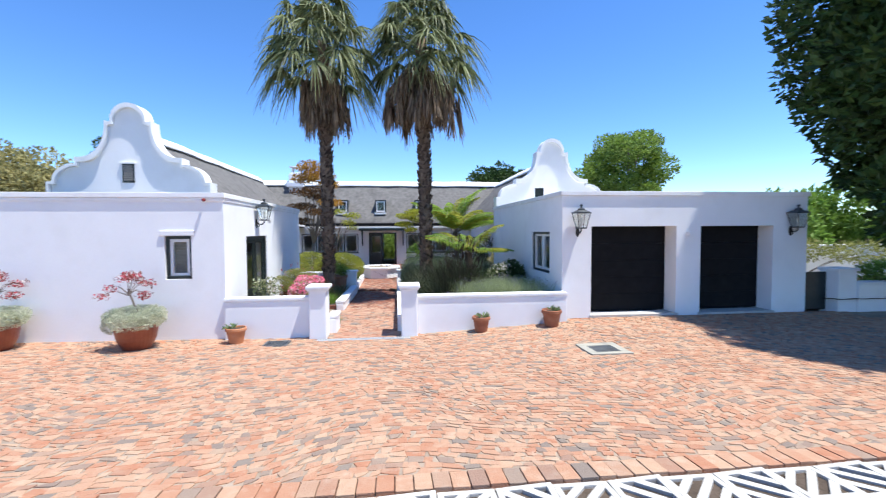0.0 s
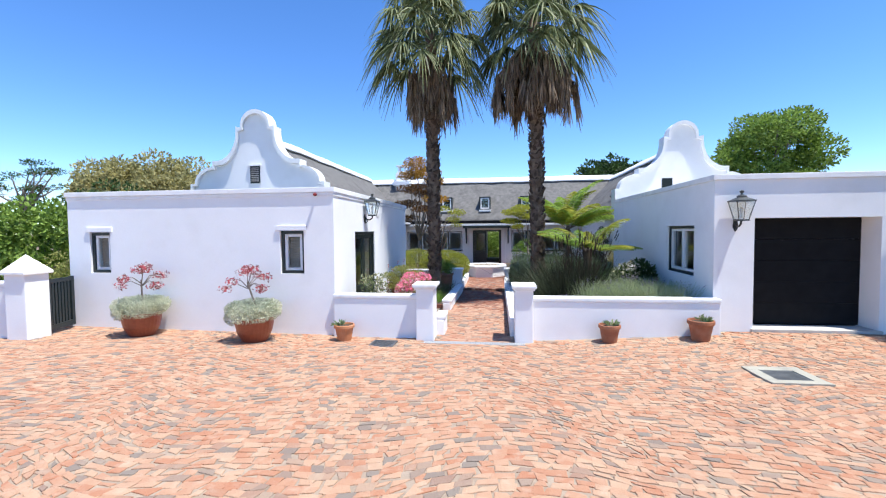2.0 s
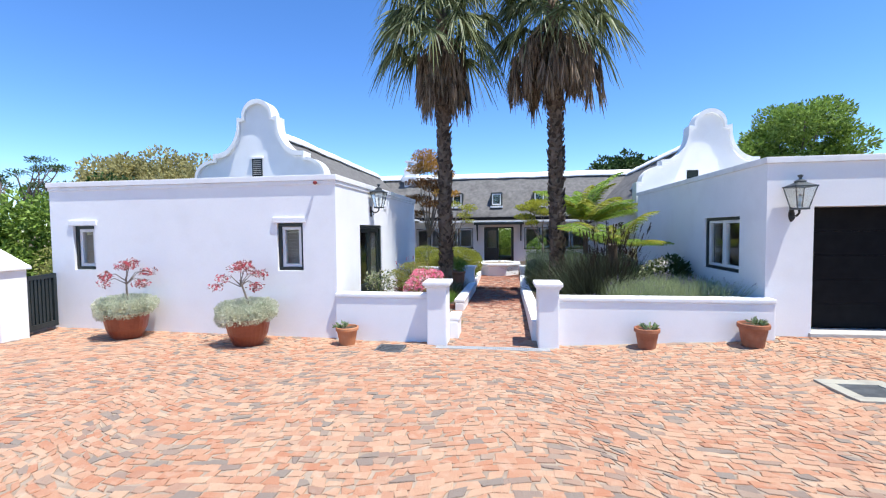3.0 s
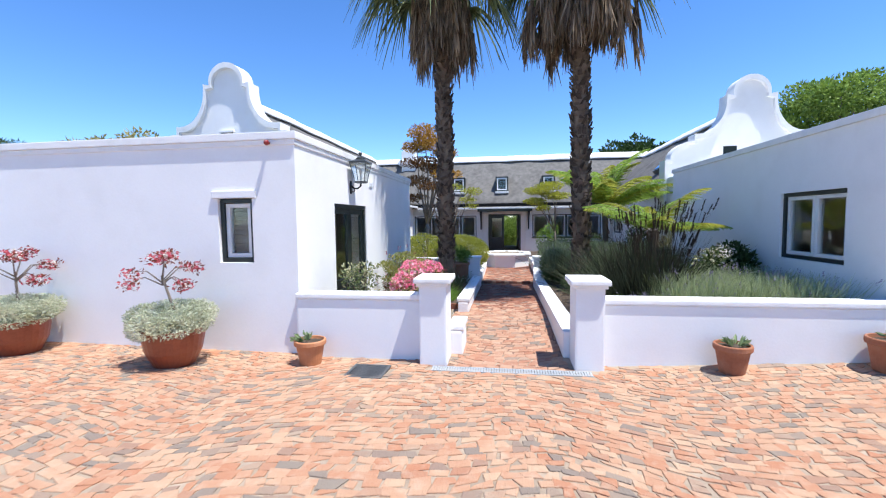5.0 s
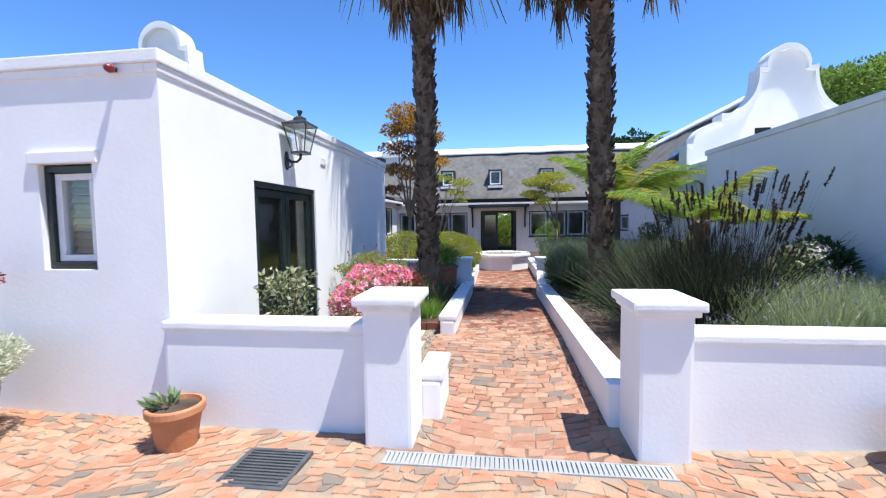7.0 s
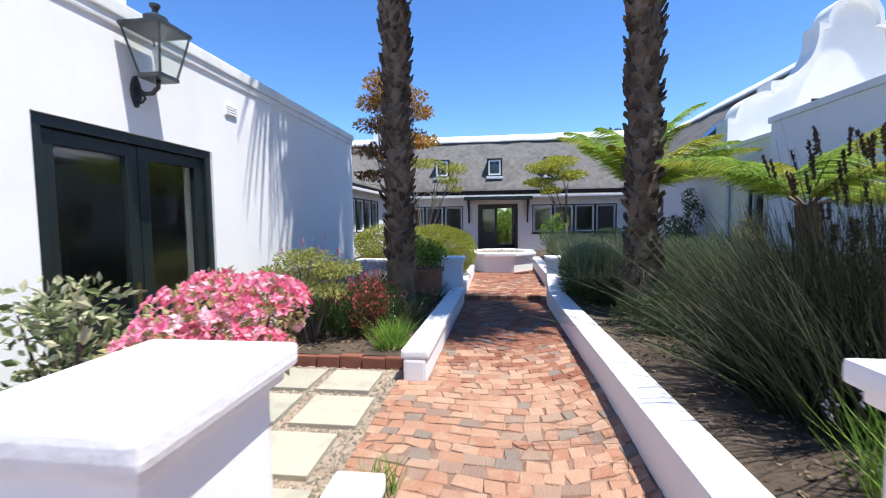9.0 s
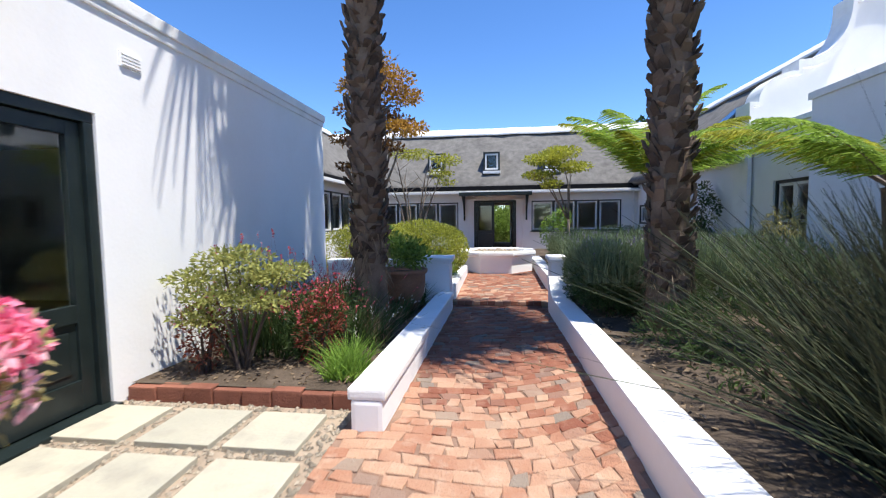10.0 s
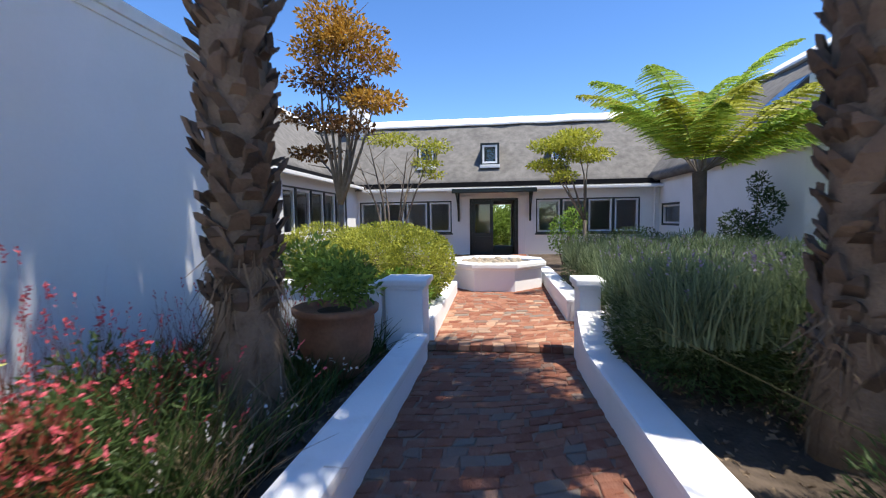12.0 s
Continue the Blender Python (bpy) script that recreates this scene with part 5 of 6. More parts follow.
def spikes(name, x0, x1, y0, y1, zf, n, h, material, label, lean=0.25, width=0.012, heads=0, head_mat=None, mound=None, category="plant"):
    """A stand of narrow upright blades, some with flower spikes."""
    cx, cy = (x0 + x1) / 2, (y0 + y1) / 2
    e = thing(name, (cx, cy, zf(cx, cy)), label, category)
    px, py = RNG.uniform(x0, x1, n), RNG.uniform(y0, y1, n)
    pz = np.array([zf(a, b) for a, b in zip(px, py)]) - 0.02
    k = np.ones(n)
    if mound:
        k = np.clip(1.15 - 0.6 * (((px - cx) / (x1 - x0) * 2) ** 2 + ((py - cy) / (y1 - y0) * 2) ** 2) * mound, 0.35, 1.2)
    base = np.stack([px, py, pz], 1)
    hh = h * RNG.uniform(0.6, 1.12, n) * k
    off = RNG.normal(size=(n, 2)) * lean * h * 0.5
    tip = base + np.stack([off[:, 0], off[:, 1], hh], 1)
    bend = np.stack([off[:, 0] * 0.5, off[:, 1] * 0.5, -0.12 * hh], 1)
    part("foliage", blades(base, tip, width, bend, 3), material, e)
    if heads:
        i = RNG.choice(n, heads)
        t = tip[i] + bend[i]
        d = (t - base[i]) / np.linalg.norm(t - base[i], axis=1, keepdims=True)
        out = []
        for q in range(5):
            p = t - d * 0.02 + d * 0.018 * q
            out.append(leaves(p, d + RNG.normal(size=d.shape) * 0.7, 0.022, 0.014))
        tagged(part("flower_spike", join(*out), head_mat, e), kind="stuff")
    return e


bz = lambda x, y: ground_z(x, y) + 0.19
spikes("lavender", 2.0, 3.85, 9.98, 11.7, bz, 9000, 0.80, L_LAVF, "broad stand of green lavender behind the front wall", 0.34, 0.012, 260, F_MAUVE)
spikes("lavender", 1.15, 2.1, 9.9, 10.5, bz, 1300, 0.50, L_GRASS, "low lavender edge behind the front wall", 0.4, 0.011, 100, F_MAUVE)
for a in ((0.72, 2.1, 14.35, 16.0, 6500, 0.86), (0.9, 2.7, 16.4, 19.8, 7000, 0.86), (2.0, 3.9, 14.6, 18.6, 3500, 0.75)):
    e = spikes("lavender_hedge", a[0], a[1], a[2], a[3], lambda x, y: ground_z(x, y) + 0.62, a[4], a[5] * 0.56, L_LAVD, "tall grey-green lavender hedge beside the path", 0.24, 0.012, 180, F_MAUVE)
    cx, cy = (a[0] + a[1]) / 2, (a[2] + a[3]) / 2
    w2, d2 = (a[1] - a[0]) / 2, (a[3] - a[2]) / 2
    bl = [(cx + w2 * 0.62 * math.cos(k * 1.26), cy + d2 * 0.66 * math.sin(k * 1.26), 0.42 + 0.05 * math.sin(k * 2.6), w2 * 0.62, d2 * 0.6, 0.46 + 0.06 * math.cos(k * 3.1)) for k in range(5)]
    # deep green lower leaves, dark enough to carry the shade inside the hedge
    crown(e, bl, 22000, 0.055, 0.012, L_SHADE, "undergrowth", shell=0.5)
    crown(e, [(q[0], q[1], q[2] + 0.14, q[3] * 0.98, q[4] * 0.98, q[5] * 0.86) for q in bl], 15000, 0.075, 0.010, L_LAVD, "soft_growth", up=1.3, shell=0.35)

# reeds: a leaning green stand in front, dark upright stalks with seed heads behind


def reed_stand(e, n, cx, cy, rx, ry, h0, h1, lean, spread, sag, width, material, kind_name, wild=0.23):
    """Upright stems from an oval foot, leaning one way and fanning a little."""
    r, a = np.sqrt(RNG.uniform(0, 1, n)), RNG.uniform(0, 2 * math.pi, n)
    base = np.stack([cx + rx * r * np.cos(a), cy + ry * r * np.sin(a), np.full(n, 0.08)], 1)
    h = RNG.uniform(h0, h1, n)
    off = np.stack([np.cos(a) * r, np.sin(a) * r], 1) * spread * h[:, None] + np.array([lean]) * h[:, None] * RNG.uniform(-0.2, 2.0, (n, 1)) + RNG.normal(size=(n, 2)) * wild * h[:, None]
    tip = base + np.stack([off[:, 0], off[:, 1], h], 1)
    k = np.hypot(off[:, 0], off[:, 1]) / h
    bend = np.stack([off[:, 0] * 0.3, off[:, 1] * 0.3, -sag * h * k], 1)
    part(kind_name, blades(base, tip, width, bend, 4), material, e)
    return base, tip, bend


e = thing("reed_clump", (1.95, 11.4, 0.15), "large clump of dark upright reeds with brown seed heads", "plant")
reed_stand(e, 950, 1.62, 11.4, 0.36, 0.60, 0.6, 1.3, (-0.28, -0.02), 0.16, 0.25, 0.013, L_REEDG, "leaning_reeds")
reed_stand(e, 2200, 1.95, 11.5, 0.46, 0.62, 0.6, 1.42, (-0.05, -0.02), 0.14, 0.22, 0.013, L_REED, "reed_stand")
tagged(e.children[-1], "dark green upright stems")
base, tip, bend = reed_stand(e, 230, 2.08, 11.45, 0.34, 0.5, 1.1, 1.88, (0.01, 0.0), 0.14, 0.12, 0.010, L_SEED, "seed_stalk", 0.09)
tagged(e.children[-1], kind="stuff")
pts, dr = [], []
for k in np.linspace(0.91, 1.0, 20):
    c = base + (tip - base) * k + bend * k * k
    for q in range(3):
        pts.append(c[::2])
        dr.append((tip - base)[::2] * 0.7 + RNG.normal(size=c[::2].shape) * 0.4)
tagged(part("seed_head", leaves(np.concatenate(pts), np.concatenate(dr), 0.026, 0.013), L_SEED, e), kind="stuff")
bush("reed_undergrowth", (1.5, 12.6, 0.12), [(1.5, 12.7, 0.35, 0.55, 0.7, 0.35), (1.2, 13.3, 0.25, 0.3, 0.4, 0.25), (2.6, 12.2, 0.5, 0.7, 0.8, 0.45)], 6000, 0.07, 0.014, L_SHADE, "fine dark green undergrowth beside the reeds")
b = bush("white_flower_shrub", (3.5, 12.2, 0.15), [(3.72, 12.5, 0.78, 0.34, 0.5, 0.40), (3.45, 12.3, 0.6, 0.4, 0.4, 0.35)], 3600, 0.085, 0.042, L_SHADE, "leafy shrub, dark behind and cream-blossomed in front")
crown(b, [(3.25, 12.1, 0.85, 0.27, 0.3, 0.26), (3.42, 12.15, 0.98, 0.2, 0.25, 0.16), (3.1, 12.05, 0.68, 0.2, 0.25, 0.2)], 900, 0.07, 0.04, L_VAR, "cream_leaves", shell=0.7)
petals(b, [(3.25, 12.05, 0.88, 0.28, 0.28, 0.26), (3.42, 12.1, 1.0, 0.2, 0.22, 0.16)], 90, 0.026, F_WHITE)

# flower bed along the outbuilding
RNG = np.random.default_rng(41)
for x, y, k in ((-2.45, 13.3, 50), (-1.95, 13.35, 55), (-1.65, 13.45, 30)):
    spikes("red_flower_spikes", x - 0.22, x + 0.22, y - 0.25, y + 0.25, lambda a, b: ground_z(a, b) + 0.1, 260, 0.62, L_SHADE, "airy red flower spikes in the bed", 0.45, 0.010, k, F_RED)
b = bush("yellow_shrub", (-2.25, 12.8, 0.05), [(-2.3, 12.8, 0.92, 0.30, 0.28, 0.09), (-1.98, 12.9, 0.80, 0.26, 0.26, 0.08), (-2.62, 12.78, 0.76, 0.22, 0.24, 0.08), (-2.4, 12.7, 0.64, 0.28, 0.22, 0.07), (-2.05, 12.75, 0.60, 0.24, 0.2, 0.07), (-2.5, 12.65, 0.48, 0.24, 0.16, 0.07), (-2.2, 12.95, 0.74, 0.3, 0.26, 0.10)], 4200, 0.040, 0.019, L_YEL, "small shrub with lime-yellow leaves in the flower bed", shell=0.9, stems=9)
for x, y, rr, k in ((-1.75, 13.05, 0.26, 62), (-2.55, 12.75, 0.16, 45), (-1.8, 13.6, 0.3, 34), (-2.2, 13.7, 0.3, 30), (-1.68, 12.95, 0.18, 30)):
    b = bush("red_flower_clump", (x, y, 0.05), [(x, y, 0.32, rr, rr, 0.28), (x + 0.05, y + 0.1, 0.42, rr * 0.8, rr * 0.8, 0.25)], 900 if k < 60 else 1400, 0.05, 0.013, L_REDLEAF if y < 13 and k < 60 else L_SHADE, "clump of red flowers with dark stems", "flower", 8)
    petals(b, [(x, y, 0.36, rr * 1.05, rr * 1.05, 0.3), (x, y + 0.1, 0.45, rr * 0.9, rr * 0.9, 0.26)], k, 0.019, F_RED)
spikes("grass_tuft", -1.48, -1.24, 12.55, 12.95, lambda x, y: ground_z(x, y) + 0.1, 420, 0.31, L_GRASS, "bright green grass tuft by the path wall", 0.5, 0.012, mound=0.5)
spikes("flower_spikes", -2.75, -1.75, 13.6, 15.9, lambda x, y: ground_z(x, y) + 0.1, 500, 0.75, L_REDLEAF, "dark red flower spikes against the white wall", 0.25, 0.008, 110, F_RED)
spikes("flower_spikes", -2.7, -2.2, 13.3, 13.9, lambda x, y: ground_z(x, y) + 0.1, 36, 1.1, L_REDLEAF, "tall thin stems with pink-red flowers", 0.12, 0.009, 60, F_RED)
spikes("low_planting", -2.8, -1.32, 13.3, 16.0, lambda x, y: ground_z(x, y) + 0.1, 5200, 0.36, L_SHADE, "dense low dark green planting with white flowers", 0.55, 0.014, 160, F_WHITE)
spikes("dry_grass", -1.68, -1.32, 13.45, 14.0, lambda x, y: ground_z(x, y) + 0.1, 420, 0.38, L_DEAD, "dry straw-coloured stems round the palm foot", 0.6, 0.010)
spikes("grass_tuft", -0.98, -0.82, 10.4, 10.65, lambda x, y: ground_z(x, y), 120, 0.22, L_GRASS, "small grass tuft behind the gate pier", 0.5, 0.010)

# azalea standard and the green shrub by the door
AZ = [(-1.50, 10.22, 0.84, 0.26, 0.28, 0.20), (-1.30, 10.3, 0.92, 0.18, 0.2, 0.15), (-1.69, 10.18, 0.74, 0.17, 0.22, 0.15), (-1.42, 10.05, 0.72, 0.2, 0.16, 0.14), (-1.58, 10.4, 0.94, 0.16, 0.16, 0.13), (-1.22, 10.12, 0.78, 0.12, 0.14, 0.10), (-1.8, 10.3, 0.66, 0.1, 0.12, 0.09)]
b = bush("azalea", (-1.50, 10.2, -0.05), AZ, 1700, 0.042, 0.019, L_OLIVE, "standard azalea covered in bright pink flowers", stems=2)
part("stem", Geo().tube([(-1.50, 10.2, -0.1), (-1.48, 10.18, 0.4), (-1.50, 10.2, 0.76)], [0.025, 0.022, 0.018], 8), BARK, b)
petals(b, AZ, 620, 0.031, F_PINK, shell=0.2)
petals(b, AZ, 300, 0.030, F_PALE, "pale_blossom", shell=0.3, top=False)
bush("door_shrub", (-2.45, 10.45, -0.05), [(-2.42, 10.45, 0.60, 0.27, 0.26, 0.3), (-2.5, 10.55, 0.33, 0.25, 0.25, 0.3), (-2.27, 10.4, 0.90, 0.18, 0.18, 0.16), (-2.55, 10.42, 0.86, 0.14, 0.16, 0.16)], 950, 0.062, 0.030, L_VAR, "open shrub with cream-edged leaves beside the glazed door", shell=0.95, stems=9)

# ---- pots ----


def pot(x, y, r, h, label, mat=TERRA, kind="plain"):
    z = ground_z(x, y)
    e = thing("plant_pot", (x, y, z), label, "plant pot", "pots in the court")
    g = Geo()
    if kind == "plain":
        prof = [(r * 0.62, 0), (r * 0.66, 0.012), (r * 0.88, h * 0.80), (r * 0.98, h * 0.81), (r, h * 0.84), (r, h * 0.97), (r * 0.97, h), (r * 0.87, h), (r * 0.84, h * 0.9), (r * 0.8, h * 0.84)]
    else:
        prof = [(r * 0.60, 0), (r * 0.66, 0.02), (r * 0.90, h * 0.42), (r * 0.985, h * 0.75), (r * 1.0, h * 0.92), (r * 1.03, h * 0.95), (r * 1.03, h * 0.99), (r, h), (r * 0.93, h), (r * 0.9, h * 0.9)]
    part("body", g.lathe(prof, 28, (x, y, z - 0.01)), mat, e, smooth=False)
    part("soil", Geo().lathe([(r * 0.88, h * 0.86), (r * 0.5, h * 0.89), (0.01, h * 0.9)], 16, (x, y, z)), SOIL, e)
    return e, z


def small_pot(x, y, r, h, label, lean, seed, mat=TERRA):
    global RNG
    RNG = np.random.default_rng(seed)
    e, z = pot(x, y, r, h, label, mat)
    n = 26
    a = RNG.uniform(0, 2 * math.pi, n)
    d = np.stack([np.cos(a) + lean, np.sin(a), RNG.uniform(0.5, 1.6, n)], 1)
    b = np.stack([x + lean * r * 0.7 + 0.05 * np.cos(a), y + 0.05 * np.sin(a), np.full(n, z + h * 0.9)], 1)
    part("succulent", join(leaves(b, d, 0.10, 0.028, 0.35), leaves(b + d * 0.03, d + RNG.normal(size=d.shape) * 0.5, 0.08, 0.03, 0.35)), L_LAV, e, "grey-green succulent rosette")


small_pot(-2.58, 9.10, 0.19, 0.31, "small terracotta pot with a drooping succulent", -0.6, 51)
small_pot(2.19, 9.17, 0.185, 0.32, "small dark terracotta pot with a low succulent", 0.2, 52, DARKPOT)
small_pot(3.68, 9.17, 0.21, 0.35, "small dark terracotta pot with an upright succulent", 0.3, 53, DARKPOT)


def bowl_pot(x, y, seed, flower_lean):
    global RNG
    RNG = np.random.default_rng(seed)
    e, z = pot(x, y, 0.34, 0.46, "large red-brown pot with silver cushion plant and red-leaved tree", GLAZE, "bowl")
    bl = [(x + 0.26 * math.cos(k * 0.9), y + 0.26 * math.sin(k * 0.9), z + 0.55 + 0.04 * math.sin(k * 2), 0.235, 0.235, 0.16) for k in range(7)] + [(x, y, z + 0.62, 0.38, 0.38, 0.15), (x - 0.33, y - 0.1, z + 0.45, 0.17, 0.17, 0.15)]
    crown(e, bl, 19000, 0.032, 0.013, L_GREY, "cushion_plant", shell=0.35, label="silver-green cushion plant")
    g = Geo()
    t = Vector((x + flower_lean, y, z + 1.08))
    g.tube([(x + 0.04, y, z + 0.3), (x + 0.02, y + 0.01, z + 0.65), t], [0.022, 0.018, 0.014], 8)
    tips = [t + Vector((0.42 * math.cos(k * 1.1) * (0.6 + 0.4 * (k % 2)), 0.35 * math.sin(k * 1.1), -0.10 + 0.36 * (k % 3) / 2)) for k in range(8)]
    for q in tips:
        g.tube([t - Vector((0, 0, 0.06 + 0.08 * RNG.uniform())), t.lerp(q, 0.5) + Vector((0, 0, 0.03)), q], [0.01, 0.007, 0.003], 5)
    part("stem", g, BARK, e)
    bb = [(*(q + Vector((0, 0, -0.02))), 0.12, 0.11, 0.07) for q in tips] + [(*(t + Vector((0, 0, 0.2))), 0.2, 0.16, 0.08)]
    crown(e, bb, 420, 0.045, 0.020, L_REDLEAF, "leaves", shell=0.9)
    petals(e, bb, 150, 0.028, F_RED, shell=0.6, top=False)
    petals(e, bb, 80, 0.026, F_WHITE, "pale_blossom", shell=0.6, top=False)


bowl_pot(-6.64, 8.98, 61, 0.02)
bowl_pot(-4.20, 8.83, 62, -0.12)
e, z = pot(-9.0, 7.3, 0.19, 0.30, "small terracotta pot by the boundary pier")
# big pot by the inner pier
PX, PY = -1.46, 15.1
e = thing("plant_pot", (PX, PY, 0.05), "wide terracotta bowl with green shrub by the inner pier", "plant pot")
part("body", Geo().lathe([(0.18, 0), (0.20, 0.02), (0.275, 0.22), (0.295, 0.40), (0.29, 0.46), (0.325, 0.49), (0.33, 0.53), (0.30, 0.54), (0.27, 0.50)], 32, (PX, PY, 0.04)), OLDPOT, e, smooth=True)
part("soil", Geo().lathe([(0.275, 0.49), (0.01, 0.51)], 14, (PX, PY, 0.04)), SOIL, e)
crown(e, [(PX, PY, 0.80, 0.30, 0.3, 0.2), (PX - 0.22, PY + 0.05, 0.88, 0.24, 0.25, 0.22), (PX + 0.16, PY - 0.05, 0.74, 0.2, 0.25, 0.16)], 1900, 0.06, 0.028, L_MID, shell=0.9)

# ---- trees round about ----
RNG = np.random.default_rng(71)
tree("shade_tree", (12.8, 8.2, 0.3), (12.6, 6.9, 7.2), 2.75, 4.2, 5.7, 220, 1.0, 130000, 0.22, L_DARK, "large dark leafy tree shading the garage court", 1, 0.28)
tree("broadleaf_tree", (17.9, 32, 0.3), (17.9, 32, 6.4), 2.95, 2.8, 3.0, 42, 1.0, 22000, 0.22, L_MID, "round-headed bright green tree behind the garage", 2, 0.3)
tree("olive_tree", (-25, 30, 0.0), (-25, 30, 5.0), 5.4, 3.2, 1.7, 66, 1.1, 24000, 0.25, L_OLIVE, "broad olive-yellow tree behind the outbuilding", 3, 0.3)
tree("dark_tree", (-20.6, 35, 0.0), (-20.6, 35, 7.6), 1.2, 1.2, 1.4, 18, 0.6, 3000, 0.22, L_DARK, "dark slender tree top behind the gable", 4, 0.2)
tree("far_tree", (13.5, 52, 0.0), (13.0, 52, 7.4), 4.2, 2.2, 1.9, 30, 1.1, 6000, 0.4, L_DARK, "dark far trees beyond the roof", 6, 0.3)
tree("garden_tree", (20.0, 16.5, 0.3), (20.0, 16.5, 2.3), 5.5, 1.2, 1.3, 44, 0.8, 14000, 0.2, L_FRESH, "bright green garden tree beyond the wall", 7, 0.15)
tree("hedge_tree", (-13.5, 12.5, 0.0), (-13.6, 13.0, 1.5), 2.6, 2.6, 1.2, 46, 0.75, 24000, 0.14, L_MID, "mid-green garden shrubs beyond the gate", 8, 0.12)
tree("hedge_tree", (-12.2, 15.5, 0.0), (-12.4, 15.5, 2.1), 1.8, 2.2, 1.3, 30, 0.7, 8000, 0.13, L_DARK, "dark green garden shrubs beside the outbuilding", 9, 0.12)
tree("hedge_tree", (-10.9, 12.2, 0.0), (-10.9, 12.2, 0.9), 1.0, 0.9, 0.6, 16, 0.4, 3500, 0.08, L_YEL, "yellow-green shrub behind the timber gate", 10, 0.06)
e = thing("bare_pine", (-29.5, 25, 0.0), "sparse dark pine with open crown", "tree")
bl = ring_blobs((-29.3, 25, 5.3), 2.6, 1.6, 1.5, 26, 0.45, 12)
limbs(e, (-29.5, 25, 0.0), [tuple(q[:3]) for q in bl[:18]], 0.2, sway=0.5)
crown(e, bl * np.array([1, 1, 1, 1, 1, 0.35]), 2600, 0.2, 0.05, L_DARK, "crown", shell=0.9)
for x, y, z, r, m in ((12.4, 9.9, 0.9, 0.6, L_FRESH), (14.2, 10.2, 0.95, 0.8, L_SHADE), (16.5, 10.5, 0.9, 0.9, L_FRESH)):
    bush("planter_shrub", (x, y, 0.4), [(x, y, z, r, 0.5, 0.35), (x + 0.5, y + 0.3, z, r * 0.7, 0.4, 0.3)], 1700, 0.09, 0.04, m, "green shrub in the long planter")
bush("yellow_hedge", (14.5, 14.2, 0.4), [(14.5, 14.3, 1.3, 1.2, 0.5, 0.45), (17, 14.2, 1.2, 1.6, 0.5, 0.4)], 2400, 0.11, 0.05, L_YEL, "yellow-green shrub before the boundary wall")
bush("back_garden_shrub", (0.1, 34.8, 0.0), [(-0.9, 34.6, 0.9, 1.4, 0.8, 1.1), (1.2, 34.8, 1.0, 1.4, 0.8, 1.2), (0.1, 34.4, 0.5, 1.2, 0.6, 0.8), (0.2, 37, 2.2, 3.5, 1, 2.0)], 24000, 0.14, 0.08, L_MID, "leafy back-garden greenery seen through the entrance")

# ---- drains and covers ----
dr = thing("drain_channel", (-0.17, 9.1, -0.02), "narrow slotted drain channel across the gateway", "drain")
# shallow black sheet paints the darkness down in the channel
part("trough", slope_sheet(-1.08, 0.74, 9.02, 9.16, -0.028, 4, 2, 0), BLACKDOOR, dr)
zd = ground_z(0, 9.1)
for a, b in ((9.015, 9.03), (9.15, 9.165)):
    part("rail", Geo().box(-1.08, 0.74, a, b, zd - 0.03, zd + 0.008, 0.002), GALV, dr)
bar = Geo().box(-0.011, 0.011, 9.03, 9.15, zd - 0.012, zd + 0.006)
bm_ = mesh_of("bar", bar, GALV)
for i in range(60):
    ob = under(new("bar", bm_), dr)
    ob.location.x = -1.06 + 1.78 * i / 59
gt = thing("drain_grate", (-1.78, 8.87, 0.0), "square dark iron drain grate set in the paving", "drain")
zd = ground_z(-1.8, 8.87) + 0.012
# solid black block in place of the unlit hollow below the grate
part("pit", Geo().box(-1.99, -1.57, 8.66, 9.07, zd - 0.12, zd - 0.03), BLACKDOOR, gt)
g = Geo()
for a in ((-2.0, -1.56, 8.65, 8.68), (-2.0, -1.56, 9.05, 9.08), (-2.0, -1.97, 8.68, 9.05), (-1.59, -1.56, 8.68, 9.05)):
    g.box(*a, zd - 0.05, zd, 0.003)
part("frame", g, STEEL, gt)
bm_ = mesh_of("bar", Geo().box(-1.97, -1.59, -0.009, 0.009, zd - 0.02, zd - 0.002), STEEL)
for i in range(11):
    ob = under(new("bar", bm_), gt)
    ob.location.y = 8.70 + 0.033 * i
cv = thing("inspection_cover", (3.94, 7.43, 0.0), "iron inspection cover in a pale concrete surround", "cover")


def tilt(g, x, y):
    g.v = [(p[0], p[1], p[2] + ground_z(p[0], p[1])) for p in g.v]
    return g


g = Geo()
for a in ((3.59, 4.29, 7.09, 7.23), (3.59, 4.29, 7.63, 7.77), (3.59, 3.73, 7.23, 7.63), (4.15, 4.29, 7.23, 7.63)):
    g.box(*a, -0.05, 0.02, 0.006)
part("surround", tilt(g, 3.6, 7.1), SLAB, cv)
part("lid", tilt(Geo().box(3.734, 4.146, 7.234, 7.626, -0.05, 0.012, 0.004), 3.6, 7.1), STEEL, cv)

# ---- brick edging, stone slabs, gravel ----
ed = thing("brick_edging", (-2.0, 12.4, -0.05), "row of red bricks edging the flower bed", "edging")
for i in range(8):
    x = -2.87 + i * 0.218
    part("brick", Geo().box(x, x + 0.212, 12.36 + 0.01 * (i % 2), 12.46, -0.2, 0.036 + 0.006 * (i % 3), 0.012), EDGE, ed)
gv = thing("gravel", (-2.0, 11.3, -0.06), "pale gravel between the stepping slabs", "gravel", kind="stuff")
n = 5200
px, py = RNG.uniform(-2.89, -1.15, n), RNG.uniform(9.66, 12.36, n)
